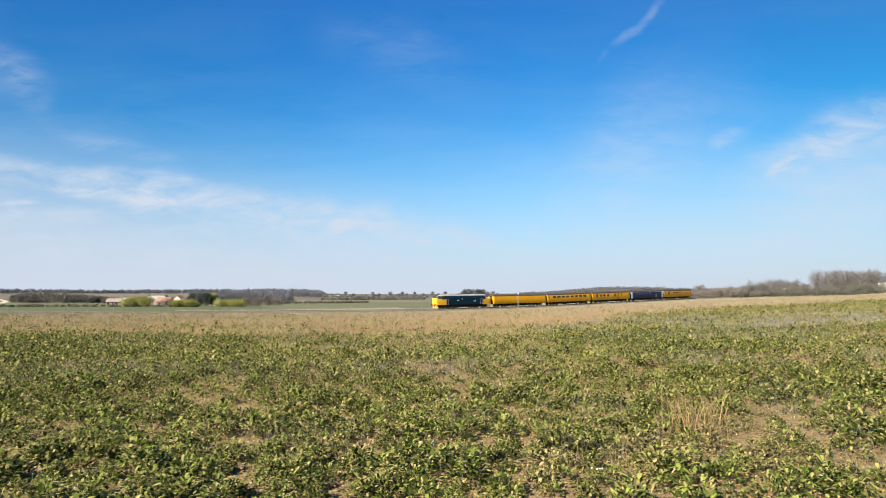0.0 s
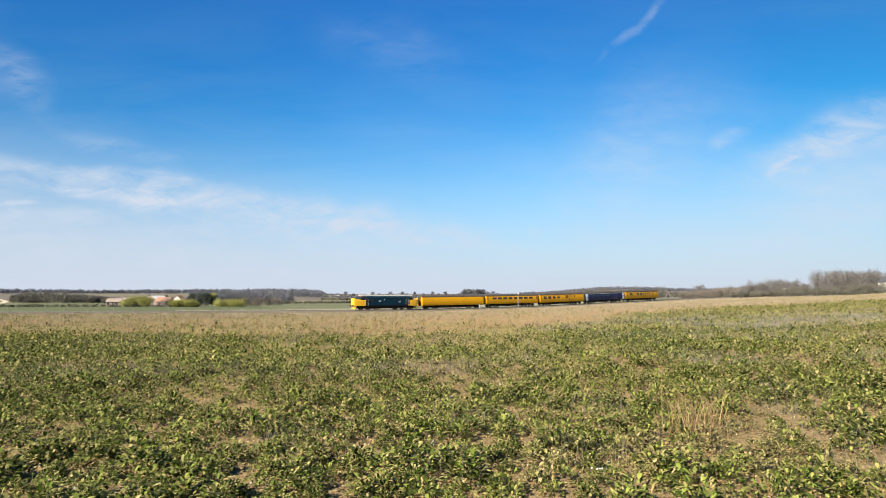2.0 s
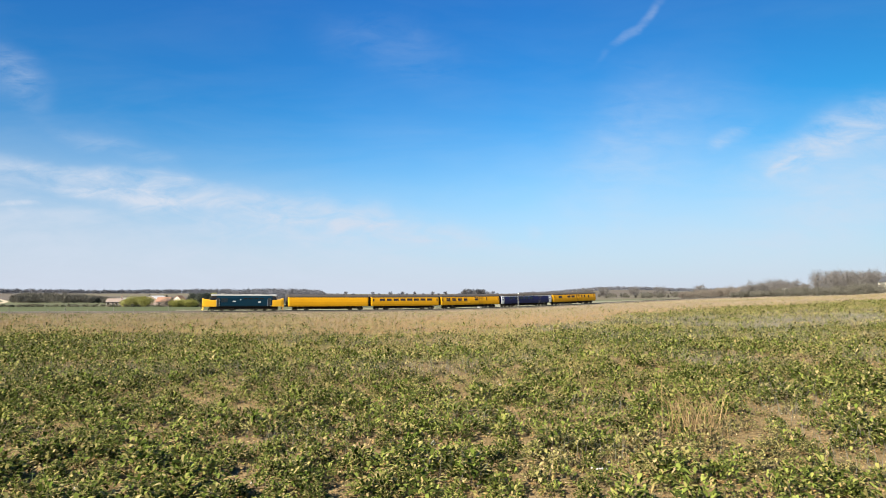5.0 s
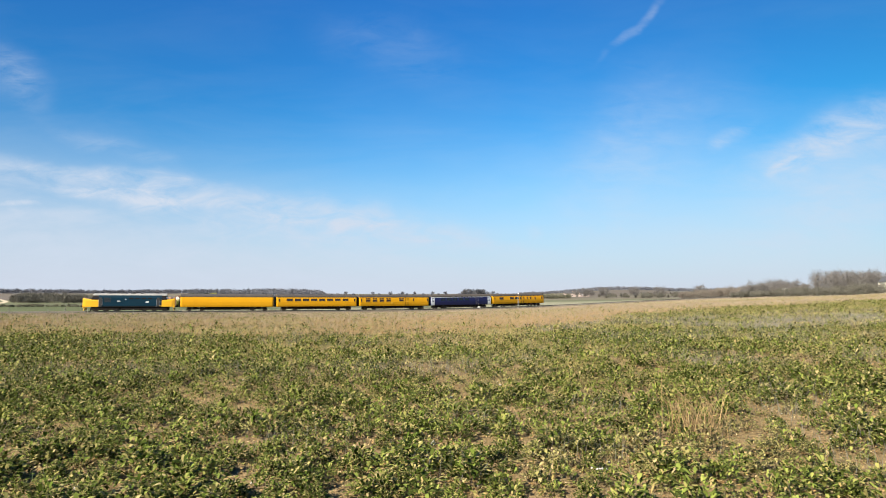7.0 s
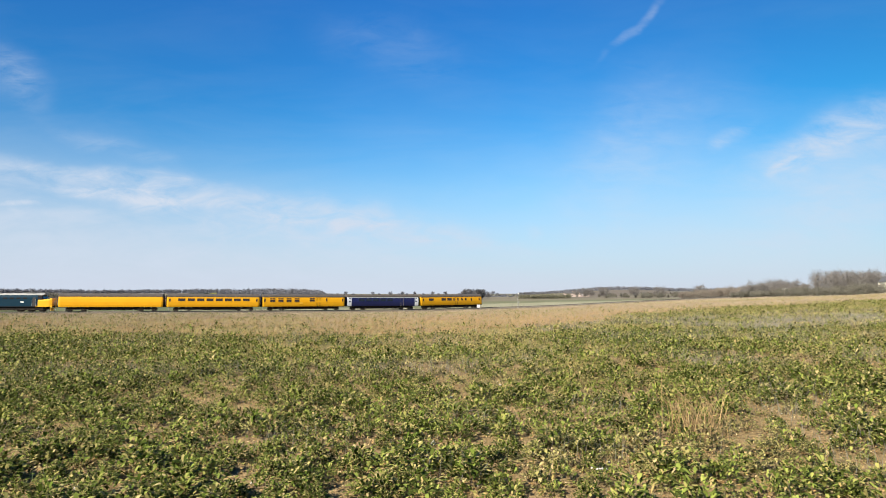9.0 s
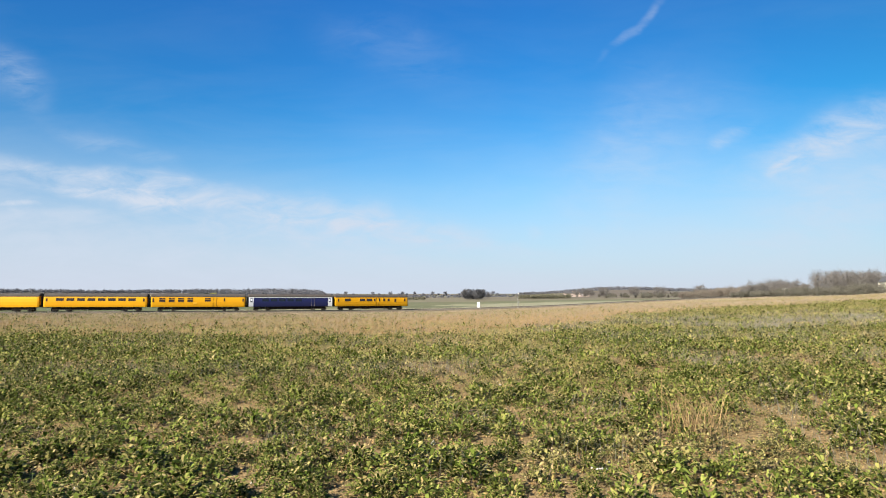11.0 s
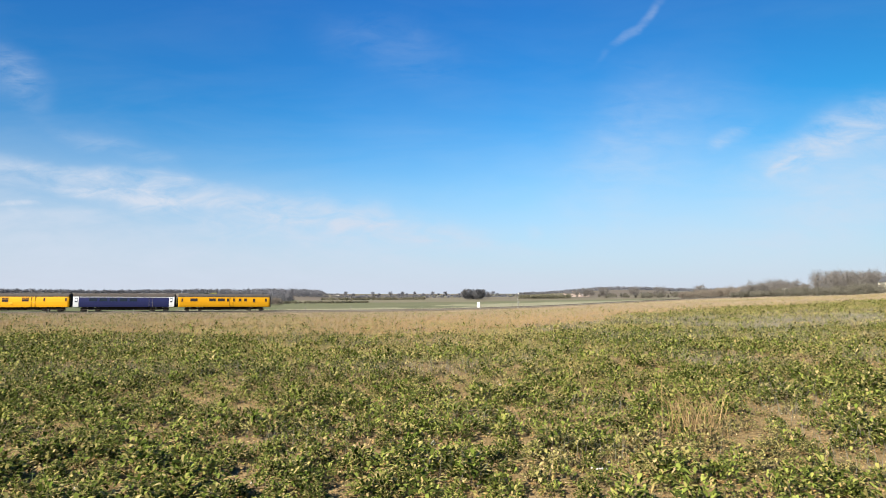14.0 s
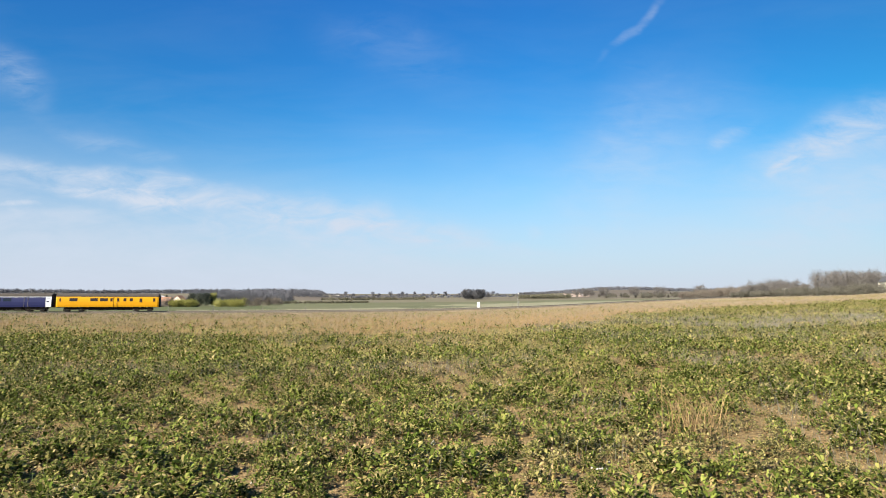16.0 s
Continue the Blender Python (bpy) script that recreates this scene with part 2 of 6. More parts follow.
M = {
    "soil": surface("soil", (0.215, 0.148, 0.071), (0.138, 0.096, 0.043), 1.6, 0.95, 1.0, fine=0.45, stain=((0.0888, 0.0775, 0.0227), 0.75)),
    "crop_floor": surface("littered_crop_soil", (0.195, 0.150, 0.056), (0.120, 0.104, 0.034), 0.8, 0.95, 1.0, fine=0.45, stain=((0.263, 0.19, 0.0925), 0.5)),
    "withered": surface("withered_leaf", (0.262, 0.177, 0.0743), (0.205, 0.129, 0.0558), 3.0, 0.8, through_light=0.05, spec=0.1,
                        spread=[(0.0, (0.0875, 0.0477, 0.0186)), (0.35, (0.219, 0.129, 0.0464)), (0.75, (0.336, 0.217, 0.0805)), (1.0, (0.496, 0.374, 0.198))]),
    "clod": surface("soil_clod", (0.224, 0.153, 0.0784), (0.136, 0.0928, 0.0439), 8.0, 0.95, 0.5, fine=0.3),
    "verge": surface("dry_grass_ground", (0.243, 0.194, 0.11), (0.157, 0.149, 0.0761), 0.15, 0.95, 0.6, fine=0.4),
    "pasture": surface("pasture", (0.072, 0.077, 0.039), (0.096, 0.094, 0.051), 0.025, 0.95, 0.4, fine=0.25, stain=((0.15, 0.131, 0.0685), 0.5)),
    "lush": surface("lush_pasture", (0.056, 0.069, 0.028), (0.076, 0.078, 0.036), 0.03, 0.95, 0.4, fine=0.2),
    "pale": surface("pale_pasture", (0.178, 0.166, 0.108), (0.135, 0.136, 0.080), 0.03, 0.95, 0.4, fine=0.25),
    "plough": surface("ploughed_field", (0.100, 0.080, 0.065), (0.082, 0.072, 0.054), 0.012, 0.95, 0.4, fine=0.2),
    "heath": surface("rough_grazing", (0.100, 0.090, 0.058), (0.118, 0.100, 0.070), 0.01, 0.95, 0.4, fine=0.3),
    # near-black tones in the crop leaves stand in for shade inside the clumps
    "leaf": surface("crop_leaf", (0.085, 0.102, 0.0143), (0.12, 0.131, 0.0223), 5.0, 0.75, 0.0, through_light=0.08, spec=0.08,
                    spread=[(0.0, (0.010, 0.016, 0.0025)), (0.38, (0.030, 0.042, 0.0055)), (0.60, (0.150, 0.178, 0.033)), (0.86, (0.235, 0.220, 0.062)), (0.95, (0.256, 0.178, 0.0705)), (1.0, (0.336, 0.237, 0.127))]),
    # darker green copy of the leaf, with shade put into its colour
    "shade_leaf": surface("deep_green_shade_leaf", (0.046, 0.064, 0.007), (0.064, 0.080, 0.009), 5.0, 0.85, 0.0, through_light=0.06, spec=0.06,
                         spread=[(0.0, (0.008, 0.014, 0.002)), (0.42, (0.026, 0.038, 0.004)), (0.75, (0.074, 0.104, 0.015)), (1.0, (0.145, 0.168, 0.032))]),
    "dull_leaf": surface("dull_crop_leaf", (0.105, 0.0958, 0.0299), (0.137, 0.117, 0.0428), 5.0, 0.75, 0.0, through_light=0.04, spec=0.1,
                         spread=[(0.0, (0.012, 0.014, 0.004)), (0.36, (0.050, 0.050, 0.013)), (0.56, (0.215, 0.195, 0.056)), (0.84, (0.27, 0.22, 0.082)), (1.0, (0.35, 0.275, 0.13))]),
    "straw": surface("dry_straw", (0.30, 0.19, 0.095), (0.24, 0.15, 0.075), 1.0, 0.85, through_light=0.1, spec=0.1,
                     spread=[(0.0, (0.17, 0.108, 0.052)), (0.35, (0.25, 0.160, 0.080)), (0.75, (0.32, 0.212, 0.110)), (1.0, (0.36, 0.262, 0.148))]),
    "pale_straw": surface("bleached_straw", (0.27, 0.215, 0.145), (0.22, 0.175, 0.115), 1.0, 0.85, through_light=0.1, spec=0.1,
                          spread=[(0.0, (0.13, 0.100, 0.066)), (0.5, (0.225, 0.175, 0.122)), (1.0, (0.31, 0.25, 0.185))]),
    "rush": surface("bleached_rush", (0.30, 0.27, 0.20), (0.24, 0.22, 0.155), 1.0, 0.85, through_light=0.1, spec=0.1,
                    spread=[(0.0, (0.15, 0.15, 0.085)), (0.5, (0.27, 0.245, 0.175)), (1.0, (0.42, 0.38, 0.30))]),
    "golden": surface("golden_stem", (0.216, 0.143, 0.063), (0.264, 0.185, 0.09), 1.0, 0.8, through_light=0.1, spec=0.15,
                      spread=[(0.0, (0.128, 0.0756, 0.0315)), (0.5, (0.232, 0.147, 0.063)), (1.0, (0.304, 0.218, 0.108))]),
    "stalk": surface("dead_stalk", (0.125, 0.115, 0.09), (0.155, 0.14, 0.112), 1.0, 0.9, spec=0.1,
                     spread=[(0.0, (0.08, 0.072, 0.055)), (0.6, (0.148, 0.134, 0.106)), (1.0, (0.215, 0.195, 0.16))]),
    "grass": surface("green_grass", (0.0682, 0.0977, 0.0205), (0.116, 0.124, 0.0341), 1.0, 0.7, through_light=0.25,
                     spread=[(0.0, (0.0477, 0.0781, 0.0136)), (0.6, (0.102, 0.124, 0.0341)), (1.0, (0.205, 0.175, 0.0682))]),
    "flint": surface("flint", (0.40, 0.37, 0.32), (0.25, 0.22, 0.18), 30.0, 0.6, 0.2),
    "bark": surface("bark", (0.12, 0.0975, 0.0788), (0.0675, 0.0562, 0.045), 1.2, 0.9, 0.5, fine=0.3),
    "twig": surface("bare_twigs", (0.128, 0.101, 0.0788), (0.09, 0.075, 0.06), 0.3, 0.9,
                    spread=[(0.0, (0.0675, 0.0562, 0.045)), (0.6, (0.135, 0.109, 0.0863)), (1.0, (0.188, 0.154, 0.112))]),
    "thorn_twig": surface("dense_thorn_twigs", (0.058, 0.057, 0.060), (0.046, 0.046, 0.049), 0.3, 0.9,
                          spread=[(0.0, (0.034, 0.034, 0.037)), (0.6, (0.057, 0.056, 0.060)), (1.0, (0.08, 0.078, 0.078))]),
    # distance haze put into the colour: bare twigs tinted blue-grey
    "hazy_twig": surface("hazed_bare_twigs", (0.088, 0.088, 0.100), (0.078, 0.079, 0.089), 0.05, 0.9,
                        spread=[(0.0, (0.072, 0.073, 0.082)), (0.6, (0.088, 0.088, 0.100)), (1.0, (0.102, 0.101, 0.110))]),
    "pale_twig": surface("budding_twigs", (0.105, 0.088, 0.080), (0.085, 0.074, 0.064), 0.3, 0.9,
                         spread=[(0.0, (0.056, 0.050, 0.046)), (0.6, (0.092, 0.083, 0.077)), (1.0, (0.115, 0.107, 0.088))]),
    "hedge_twig": surface("hedge_twigs", (0.078, 0.071, 0.052), (0.06, 0.056, 0.041), 0.2, 0.9,
                          spread=[(0.0, (0.038, 0.035, 0.026)), (0.6, (0.074, 0.067, 0.049)), (1.0, (0.105, 0.096, 0.068))]),
    "scrub": surface("scrub_leaf", (0.0825, 0.0788, 0.045), (0.0525, 0.0562, 0.0338), 0.3, 0.9,
                     spread=[(0.0, (0.0375, 0.0375, 0.0225)), (0.6, (0.0863, 0.0788, 0.0488)), (1.0, (0.135, 0.12, 0.0675))]),
    "willow": surface("young_willow_leaf", (0.198, 0.205, 0.0396), (0.145, 0.165, 0.033), 0.5, 0.7, through_light=0.3,
                      spread=[(0.0, (0.145, 0.145, 0.0264)), (0.6, (0.264, 0.244, 0.0528)), (1.0, (0.33, 0.297, 0.0924))]),
    "needle": surface("conifer_needles", (0.0192, 0.0288, 0.016), (0.032, 0.0384, 0.0224), 0.6, 0.8,
                      spread=[(0.0, (0.0128, 0.0192, 0.0115)), (1.0, (0.0384, 0.0448, 0.0256))]),
    "yellow": surface("yellow_coach_paint", (0.58, 0.276, 0.003), (0.53, 0.248, 0.003), 0.5, 0.5, fine=0.05, spec=0.2, stain=((0.36, 0.2, 0.024), 0.25)),
    "nose": surface("yellow_nose_paint", (0.622, 0.324, 0.00606), (0.575, 0.296, 0.00606), 0.6, 0.35, fine=0.05, stain=((0.319, 0.186, 0.0302), 0.3)),
    "blue": surface("rail_blue_paint", (0.00158, 0.0176, 0.0321), (0.00238, 0.0205, 0.0363), 0.5, 0.6, spec=0.1, fine=0.06, stain=((0.0119, 0.0294, 0.0363), 0.3)),
    "navy": surface("navy_coach_paint", (0.007, 0.010, 0.055), (0.009, 0.012, 0.062), 0.5, 0.5, fine=0.05, spec=0.25),
    "white": surface("white_coach_paint", (0.624, 0.632, 0.64), (0.544, 0.552, 0.56), 0.8, 0.4, fine=0.05, stain=((0.32, 0.304, 0.28), 0.3)),
    "roof_dark": surface("dark_roof", (0.045, 0.039, 0.034), (0.062, 0.054, 0.047), 0.8, 0.95, 0.1, fine=0.25, spec=0.1),
    "roof_grey": surface("grey_roof", (0.231, 0.222, 0.203), (0.153, 0.148, 0.134), 0.7, 0.7, 0.1, fine=0.2, stain=((0.064, 0.0555, 0.0465), 0.6)),
    "under": surface("grimy_underframe", (0.0115, 0.0097, 0.0083), (0.0205, 0.0165, 0.013), 2.0, 0.9, 0.3, fine=0.3, spec=0.08),
    "wheel": surface("wheel_steel", (0.06, 0.045, 0.035), (0.1, 0.085, 0.075), 3.0, 0.5, metal=0.6),
    "black": surface("black_rubber", (0.012, 0.012, 0.012), (0.018, 0.018, 0.018), 2.0, 0.8),
    "dark_glass": surface("black_window", (0.010, 0.011, 0.018), (0.014, 0.015, 0.022), 1.0, 0.12),
    "glass": surface("tinted_window", (0.035, 0.021, 0.0126), (0.0245, 0.0168, 0.0112), 1.0, 0.15),
    "rail": surface("rail_steel", (0.085, 0.068, 0.054), (0.12, 0.10, 0.08), 1.0, 0.8, metal=0.0, fine=0.2),
    "ballast": surface("ballast", (0.126, 0.101, 0.0732), (0.0798, 0.065, 0.0462), 1.5, 0.95, 1.0, fine=0.5),
    "sleeper": surface("sleeper_concrete", (0.176, 0.162, 0.137), (0.127, 0.114, 0.0955), 2.0, 0.9, 0.3, fine=0.2),
    "post": surface("weathered_post", (0.189, 0.175, 0.148), (0.126, 0.113, 0.0948), 4.0, 0.9, 0.3, fine=0.2),
    "wire": surface("fence_wire", (0.30, 0.30, 0.30), (0.22, 0.20, 0.18), 4.0, 0.5, metal=0.8),
    "cabinet": surface("white_cabinet_paint", (0.64, 0.64, 0.62), (0.56, 0.56, 0.54), 2.0, 0.5, fine=0.05, stain=((0.427, 0.38, 0.314), 0.3)),
    "steel": surface("galvanised_steel", (0.45, 0.46, 0.47), (0.34, 0.35, 0.36), 3.0, 0.5, metal=0.5, fine=0.1),
    "render": surface("cream_render", (0.518, 0.475, 0.389), (0.461, 0.418, 0.338), 0.8, 0.9, 0.1, fine=0.08, stain=((0.324, 0.288, 0.23), 0.4)),
    "brick": surface("weathered_brick", (0.245, 0.176, 0.137), (0.19, 0.141, 0.116), 2.0, 0.9, 0.2, fine=0.25),
    "pink_brick": surface("washed_pink_brick", (0.30, 0.235, 0.195), (0.24, 0.185, 0.155), 0.9, 0.9, 0.2, fine=0.25, stain=((0.38, 0.33, 0.28), 0.5)),
    "pantile": surface("orange_pantile", (0.25, 0.125, 0.075), (0.20, 0.105, 0.064), 1.2, 0.85, 0.4, fine=0.25),
    "old_tile": surface("weathered_tile", (0.21, 0.155, 0.125), (0.165, 0.125, 0.10), 1.2, 0.85, 0.4, fine=0.25),
    "sheet": surface("pale_sheet_roof", (0.446, 0.432, 0.41), (0.36, 0.346, 0.324), 0.8, 0.6, 0.1, fine=0.1),
    "slate": surface("dark_slate", (0.0385, 0.0364, 0.035), (0.0595, 0.056, 0.0525), 1.2, 0.7, 0.3, fine=0.2),
    "track": surface("sandy_lane", (0.364, 0.308, 0.217), (0.308, 0.259, 0.182), 0.5, 0.95, 0.3, fine=0.15),
}


# ---- mesh helpers ----
def link_mesh(name, verts, faces, mats, parent=None, label="", smooth=False, indices=None):
    me = bpy.data.meshes.new(name)
    me.from_pydata([tuple(v) for v in verts], [], faces)
    for m in mats if isinstance(mats, (list, tuple)) else [mats]:
        me.materials.append(m)
    if indices is not None:
        me.polygons.foreach_set("material_index", indices)
    if smooth:
        me.polygons.foreach_set("use_smooth", [True] * len(me.polygons))
    me.update()
    ob = new(name, me)
    if parent:
        ob.parent = parent
    if label:
        ob["label"] = label
    return ob


def part(name, bm, material, parent, label=""):
    me = bpy.data.meshes.new(name)
    bmesh.ops.recalc_face_normals(bm, faces=bm.faces)
    bm.to_mesh(me)
    bm.free()
    me.materials.append(material)
    ob = new(name, me)
    ob.parent = parent
    if label:
        ob["label"] = label
    return ob


def box(bm, x0, x1, y0, y1, z0, z1, bevel=0.0):
    made = bmesh.ops.create_cube(bm, size=1.0, matrix=Matrix.Translation(((x0 + x1) / 2, (y0 + y1) / 2, (z0 + z1) / 2)) @ Matrix.Diagonal((x1 - x0, y1 - y0, z1 - z0, 1)))
    if bevel:
        edges = {e for v in made["verts"] for e in v.link_edges}
        bmesh.ops.bevel(bm, geom=list(edges), offset=bevel, segments=1, affect="EDGES")
    return bm


def boxes(*args, bevel=0.0):
    bm = bmesh.new()
    for a in args:
        box(bm, *a, bevel=bevel)
    return bm


def tube(bm, p, q, r0, r1, sides=8):
    p, q = Vector(p), Vector(q)
    m = Matrix.Translation((p + q) / 2) @ (q - p).to_track_quat("Z", "Y").to_matrix().to_4x4()
    bmesh.ops.create_cone(bm, cap_ends=True, segments=sides, radius1=r0, radius2=r1, depth=(q - p).length, matrix=m)
    return bm


def loft(sections):
    """A closed skin over rings of points with equal counts, with end caps."""
    bm = bmesh.new()
    rings = [[bm.verts.new(p) for p in s] for s in sections]
    n = len(rings[0])
    for a, b in zip(rings, rings[1:]):
        for i in range(n):
            bm.faces.new((a[i], a[(i + 1) % n], b[(i + 1) % n], b[i]))
    bm.faces.new(rings[0])
    bm.faces.new(rings[-1][::-1])
    return bm


def thing(name, label, category, group="", kind=""):
    return tagged(new(name), label, category, group, kind)


def wavy(x, y, scale, seed):
    """Smooth value noise between 0 and 1 over arrays."""
    rng = np.random.RandomState(seed)
    grid = rng.rand(64, 64)
    fx, fy = np.asarray(x) / scale + 1000, np.asarray(y) / scale + 1000
    i, j = np.floor(fx).astype(int), np.floor(fy).astype(int)
    a, b = fx - i, fy - j
    a, b = a * a * (3 - 2 * a), b * b * (3 - 2 * b)
    g = lambda p, q: grid[p % 64, q % 64]
    return (g(i, j) * (1 - a) + g(i + 1, j) * a) * (1 - b) + (g(i, j + 1) * (1 - a) + g(i + 1, j + 1) * a) * b


# ---- the railway line in plan ----
STEP = 0.5
LINE_S = np.arange(-220.0, 520.0, STEP)
_q = np.clip((LINE_S + STEP / 2) / 100, -0.6, 3.0)
_a = 0.189 + 0.521 * _q - 0.232 * _q ** 2 + 0.045 * _q ** 3
LINE_X = np.concatenate([[0], np.cumsum(np.cos(_a))[:-1] * STEP])
LINE_Y = np.concatenate([[0], np.cumsum(np.sin(_a))[:-1] * STEP])
LINE_X += -95.2 - np.interp(0, LINE_S, LINE_X)
LINE_Y += 118.46 - np.interp(0, LINE_S, LINE_Y)
LINE_Z = np.interp(LINE_S, [-220, 0, 20, 60, 100, 140, 180, 220, 260, 400], [-2.2, -2.2, -2.25, -2.5, -2.65, -2.2, -1.2, -0.45, 0.1, 0.6])
_k = np.hanning(81) / np.hanning(81).sum()
LINE_Z = np.convolve(np.pad(LINE_Z, 40, mode="edge"), _k, mode="valid")


def on_line(s):
    return Vector((float(np.interp(s, LINE_S, LINE_X)), float(np.interp(s, LINE_S, LINE_Y)), float(np.interp(s, LINE_S, LINE_Z))))


def beside(s, off, dz=0.0):
    """A point at s along the line, off metres to its far side."""
    a, b = on_line(s - 1), on_line(s + 1)
    d = (b - a).normalized()
    p = on_line(s)
    return Vector((p.x - d.y * off, p.y + d.x * off, p.z + dz))


# ---- ground ----
_show = (LINE_S > -90) & (LINE_S < 420)
_LB = (LINE_X / LINE_Y)[_show]
_LY, _LZ = LINE_Y[_show], LINE_Z[_show]
EDGE_B = [-1.0, -0.615, -0.278, -0.019, 0.176, 0.32, 0.426, 0.505, 0.603, 0.70, 0.767, 0.9]
EDGE_Y = [75, 72, 82, 94, 106, 120, 134, 140, 145, 148, 150, 150]
EDGE_D = [34, 33, 32.5, 30.5, 23.5, 15.0, 11.5, 9.0, 5.0, 1.5, -2.0, -8.0]


def ground_z(x, y):
    x, y = np.asarray(x, float), np.asarray(y, float)
    b = np.clip(x / np.maximum(y, 8.0), -1.0, 0.9)
    ye = np.interp(b, EDGE_B, EDGE_Y)
    ze = EYE - np.interp(b, EDGE_B, EDGE_D) / 1022 * ye - 0.32
    yt, zt = np.interp(b, _LB, _LY), np.interp(b, _LB, _LZ) - 0.62
    zv = np.interp(b, [-1, -0.3, 0.0, 0.3, 0.6, 0.9], [-5, -5, -4, -2.6, -1.0, 0.5])
    r = np.clip(y / ye, 0, 1)
    field = ze * r ** 1.25
    t1 = np.clip((y - ye) / (yt - 5 - ye), 0, 1)
    t2 = np.clip((y - yt - 5) / 150, 0, 1)
    z = np.where(y <= ye, field, np.where(y < yt - 5, ze + (zt - ze) * t1 ** 0.6, zt + (zv - zt) * t2))
    # far rises: the wooded ridge, the hill beyond the line and the low skyline
    far = np.clip((y - 480) / 500, 0, 1)
    far = far * far * (3 - 2 * far)
    z = z + far * 6.0 * np.clip((-0.16 - b) / 0.08, 0, 1)
    z = z + 12.0 * np.exp(-((b - 0.30) / 0.10) ** 2) * np.clip((y - 700) / 800, 0, 1) + 7 * np.clip((b - 0.28) / 0.2, 0, 1) * np.clip((y - 500) / 700, 0, 1)
    lump = (wavy(x, y, 2.3, 5) - 0.5) * 0.10 + (wavy(x, y, 0.45, 6) - 0.5) * 0.05
    return z + lump * np.clip(1.3 - y / 60, 0.0, 1) * (y > -60)


def gz(x, y):
    return float(ground_z(x, y))


def build_ground():
    front = np.radians(np.arange(-52, 52.01, 0.4))
    back = np.radians(np.arange(58, 303, 6.0))
    ang = np.concatenate([front, back])
    rad = np.concatenate([[0.4], 0.8 * 1.029 ** np.arange(0, 302)])
    R, A = np.meshgrid(rad, ang, indexing="ij")
    X, Y = R * np.sin(A), R * np.cos(A)
    Z = ground_z(X, Y)
    V = np.stack([X, Y, Z], -1).reshape(-1, 3)
    na, nr = len(ang), len(rad)
    i = np.arange(nr - 1)[:, None] * na
    j = np.arange(na)[None, :]
    F = np.stack([i + j, i + (j + 1) % na, i + na + (j + 1) % na, i + na + j], -1).reshape(-1, 4)[:, ::-1]
    C = V[F].mean(1)
    cx, cy = C[:, 0], C[:, 1]
    b = np.clip(cx / np.maximum(cy, 8.0), -1, 0.9)
    yt, ye = np.interp(b, _LB, _LY), np.interp(b, EDGE_B, EDGE_Y)
    n1 = wavy(cx, cy, 160, 11)
    idx = np.zeros(len(F), int)                                   # soil
    over = cy > yt + 3
    idx[cy > 15 + 4 * (wavy(cx, cy, 3, 12) - 0.5)] = 7
    idx[cy > ye * 0.93] = 1
    idx[over] = 2
    idx[over & (b < -0.30 + 0.1 * (n1 - 0.5)) & (cy < 250 + 120 * n1)] = 3
    idx[over & (b > -0.44) & (b < -0.14 + 0.2 * (n1 - 0.5)) & (cy < yt + 30 + 60 * wavy(cx, cy, 40, 13))] = 4
    n2 = wavy(cx, cy, 30, 14)
    idx[over & (b > 0.02 + 0.16 * (n2 - 0.5)) & (cy < yt + 40 + 90 * n1 + 60 * n2)] = 4
    idx[over & (b >= -0.25) & (cy > 330) & (n1 > 0.5)] = 6
    idx[over & (cy > 520)] = 6
    idx[over & (cy > 520) & (n1 > 0.45)] = 5
    idx[over & (cy > 800) & (n1 < 0.25)] = 2
    me = bpy.data.meshes.new("ground")
    me.from_pydata(V.tolist(), [], F.tolist())
    for k in ("soil", "verge", "pasture", "lush", "pale", "plough", "heath", "crop_floor"):
        me.materials.append(M[k])
    me.polygons.foreach_set("material_index", idx)
    me.polygons.foreach_set("use_smooth", [True] * len(F))
    me.update()
    ob = new("ground", me)
    tagged(ob, "open farmland with a stony crop field, dry verge and green pasture", "ground", kind="structure")
    # close the little hole under the camera
    bm = bmesh.new()
    ring = [bm.verts.new(V[k]) for k in range(na)]
    bm.faces.new(ring[::-1])
    part("ground_patch", bm, M["soil"], ob)


build_ground()


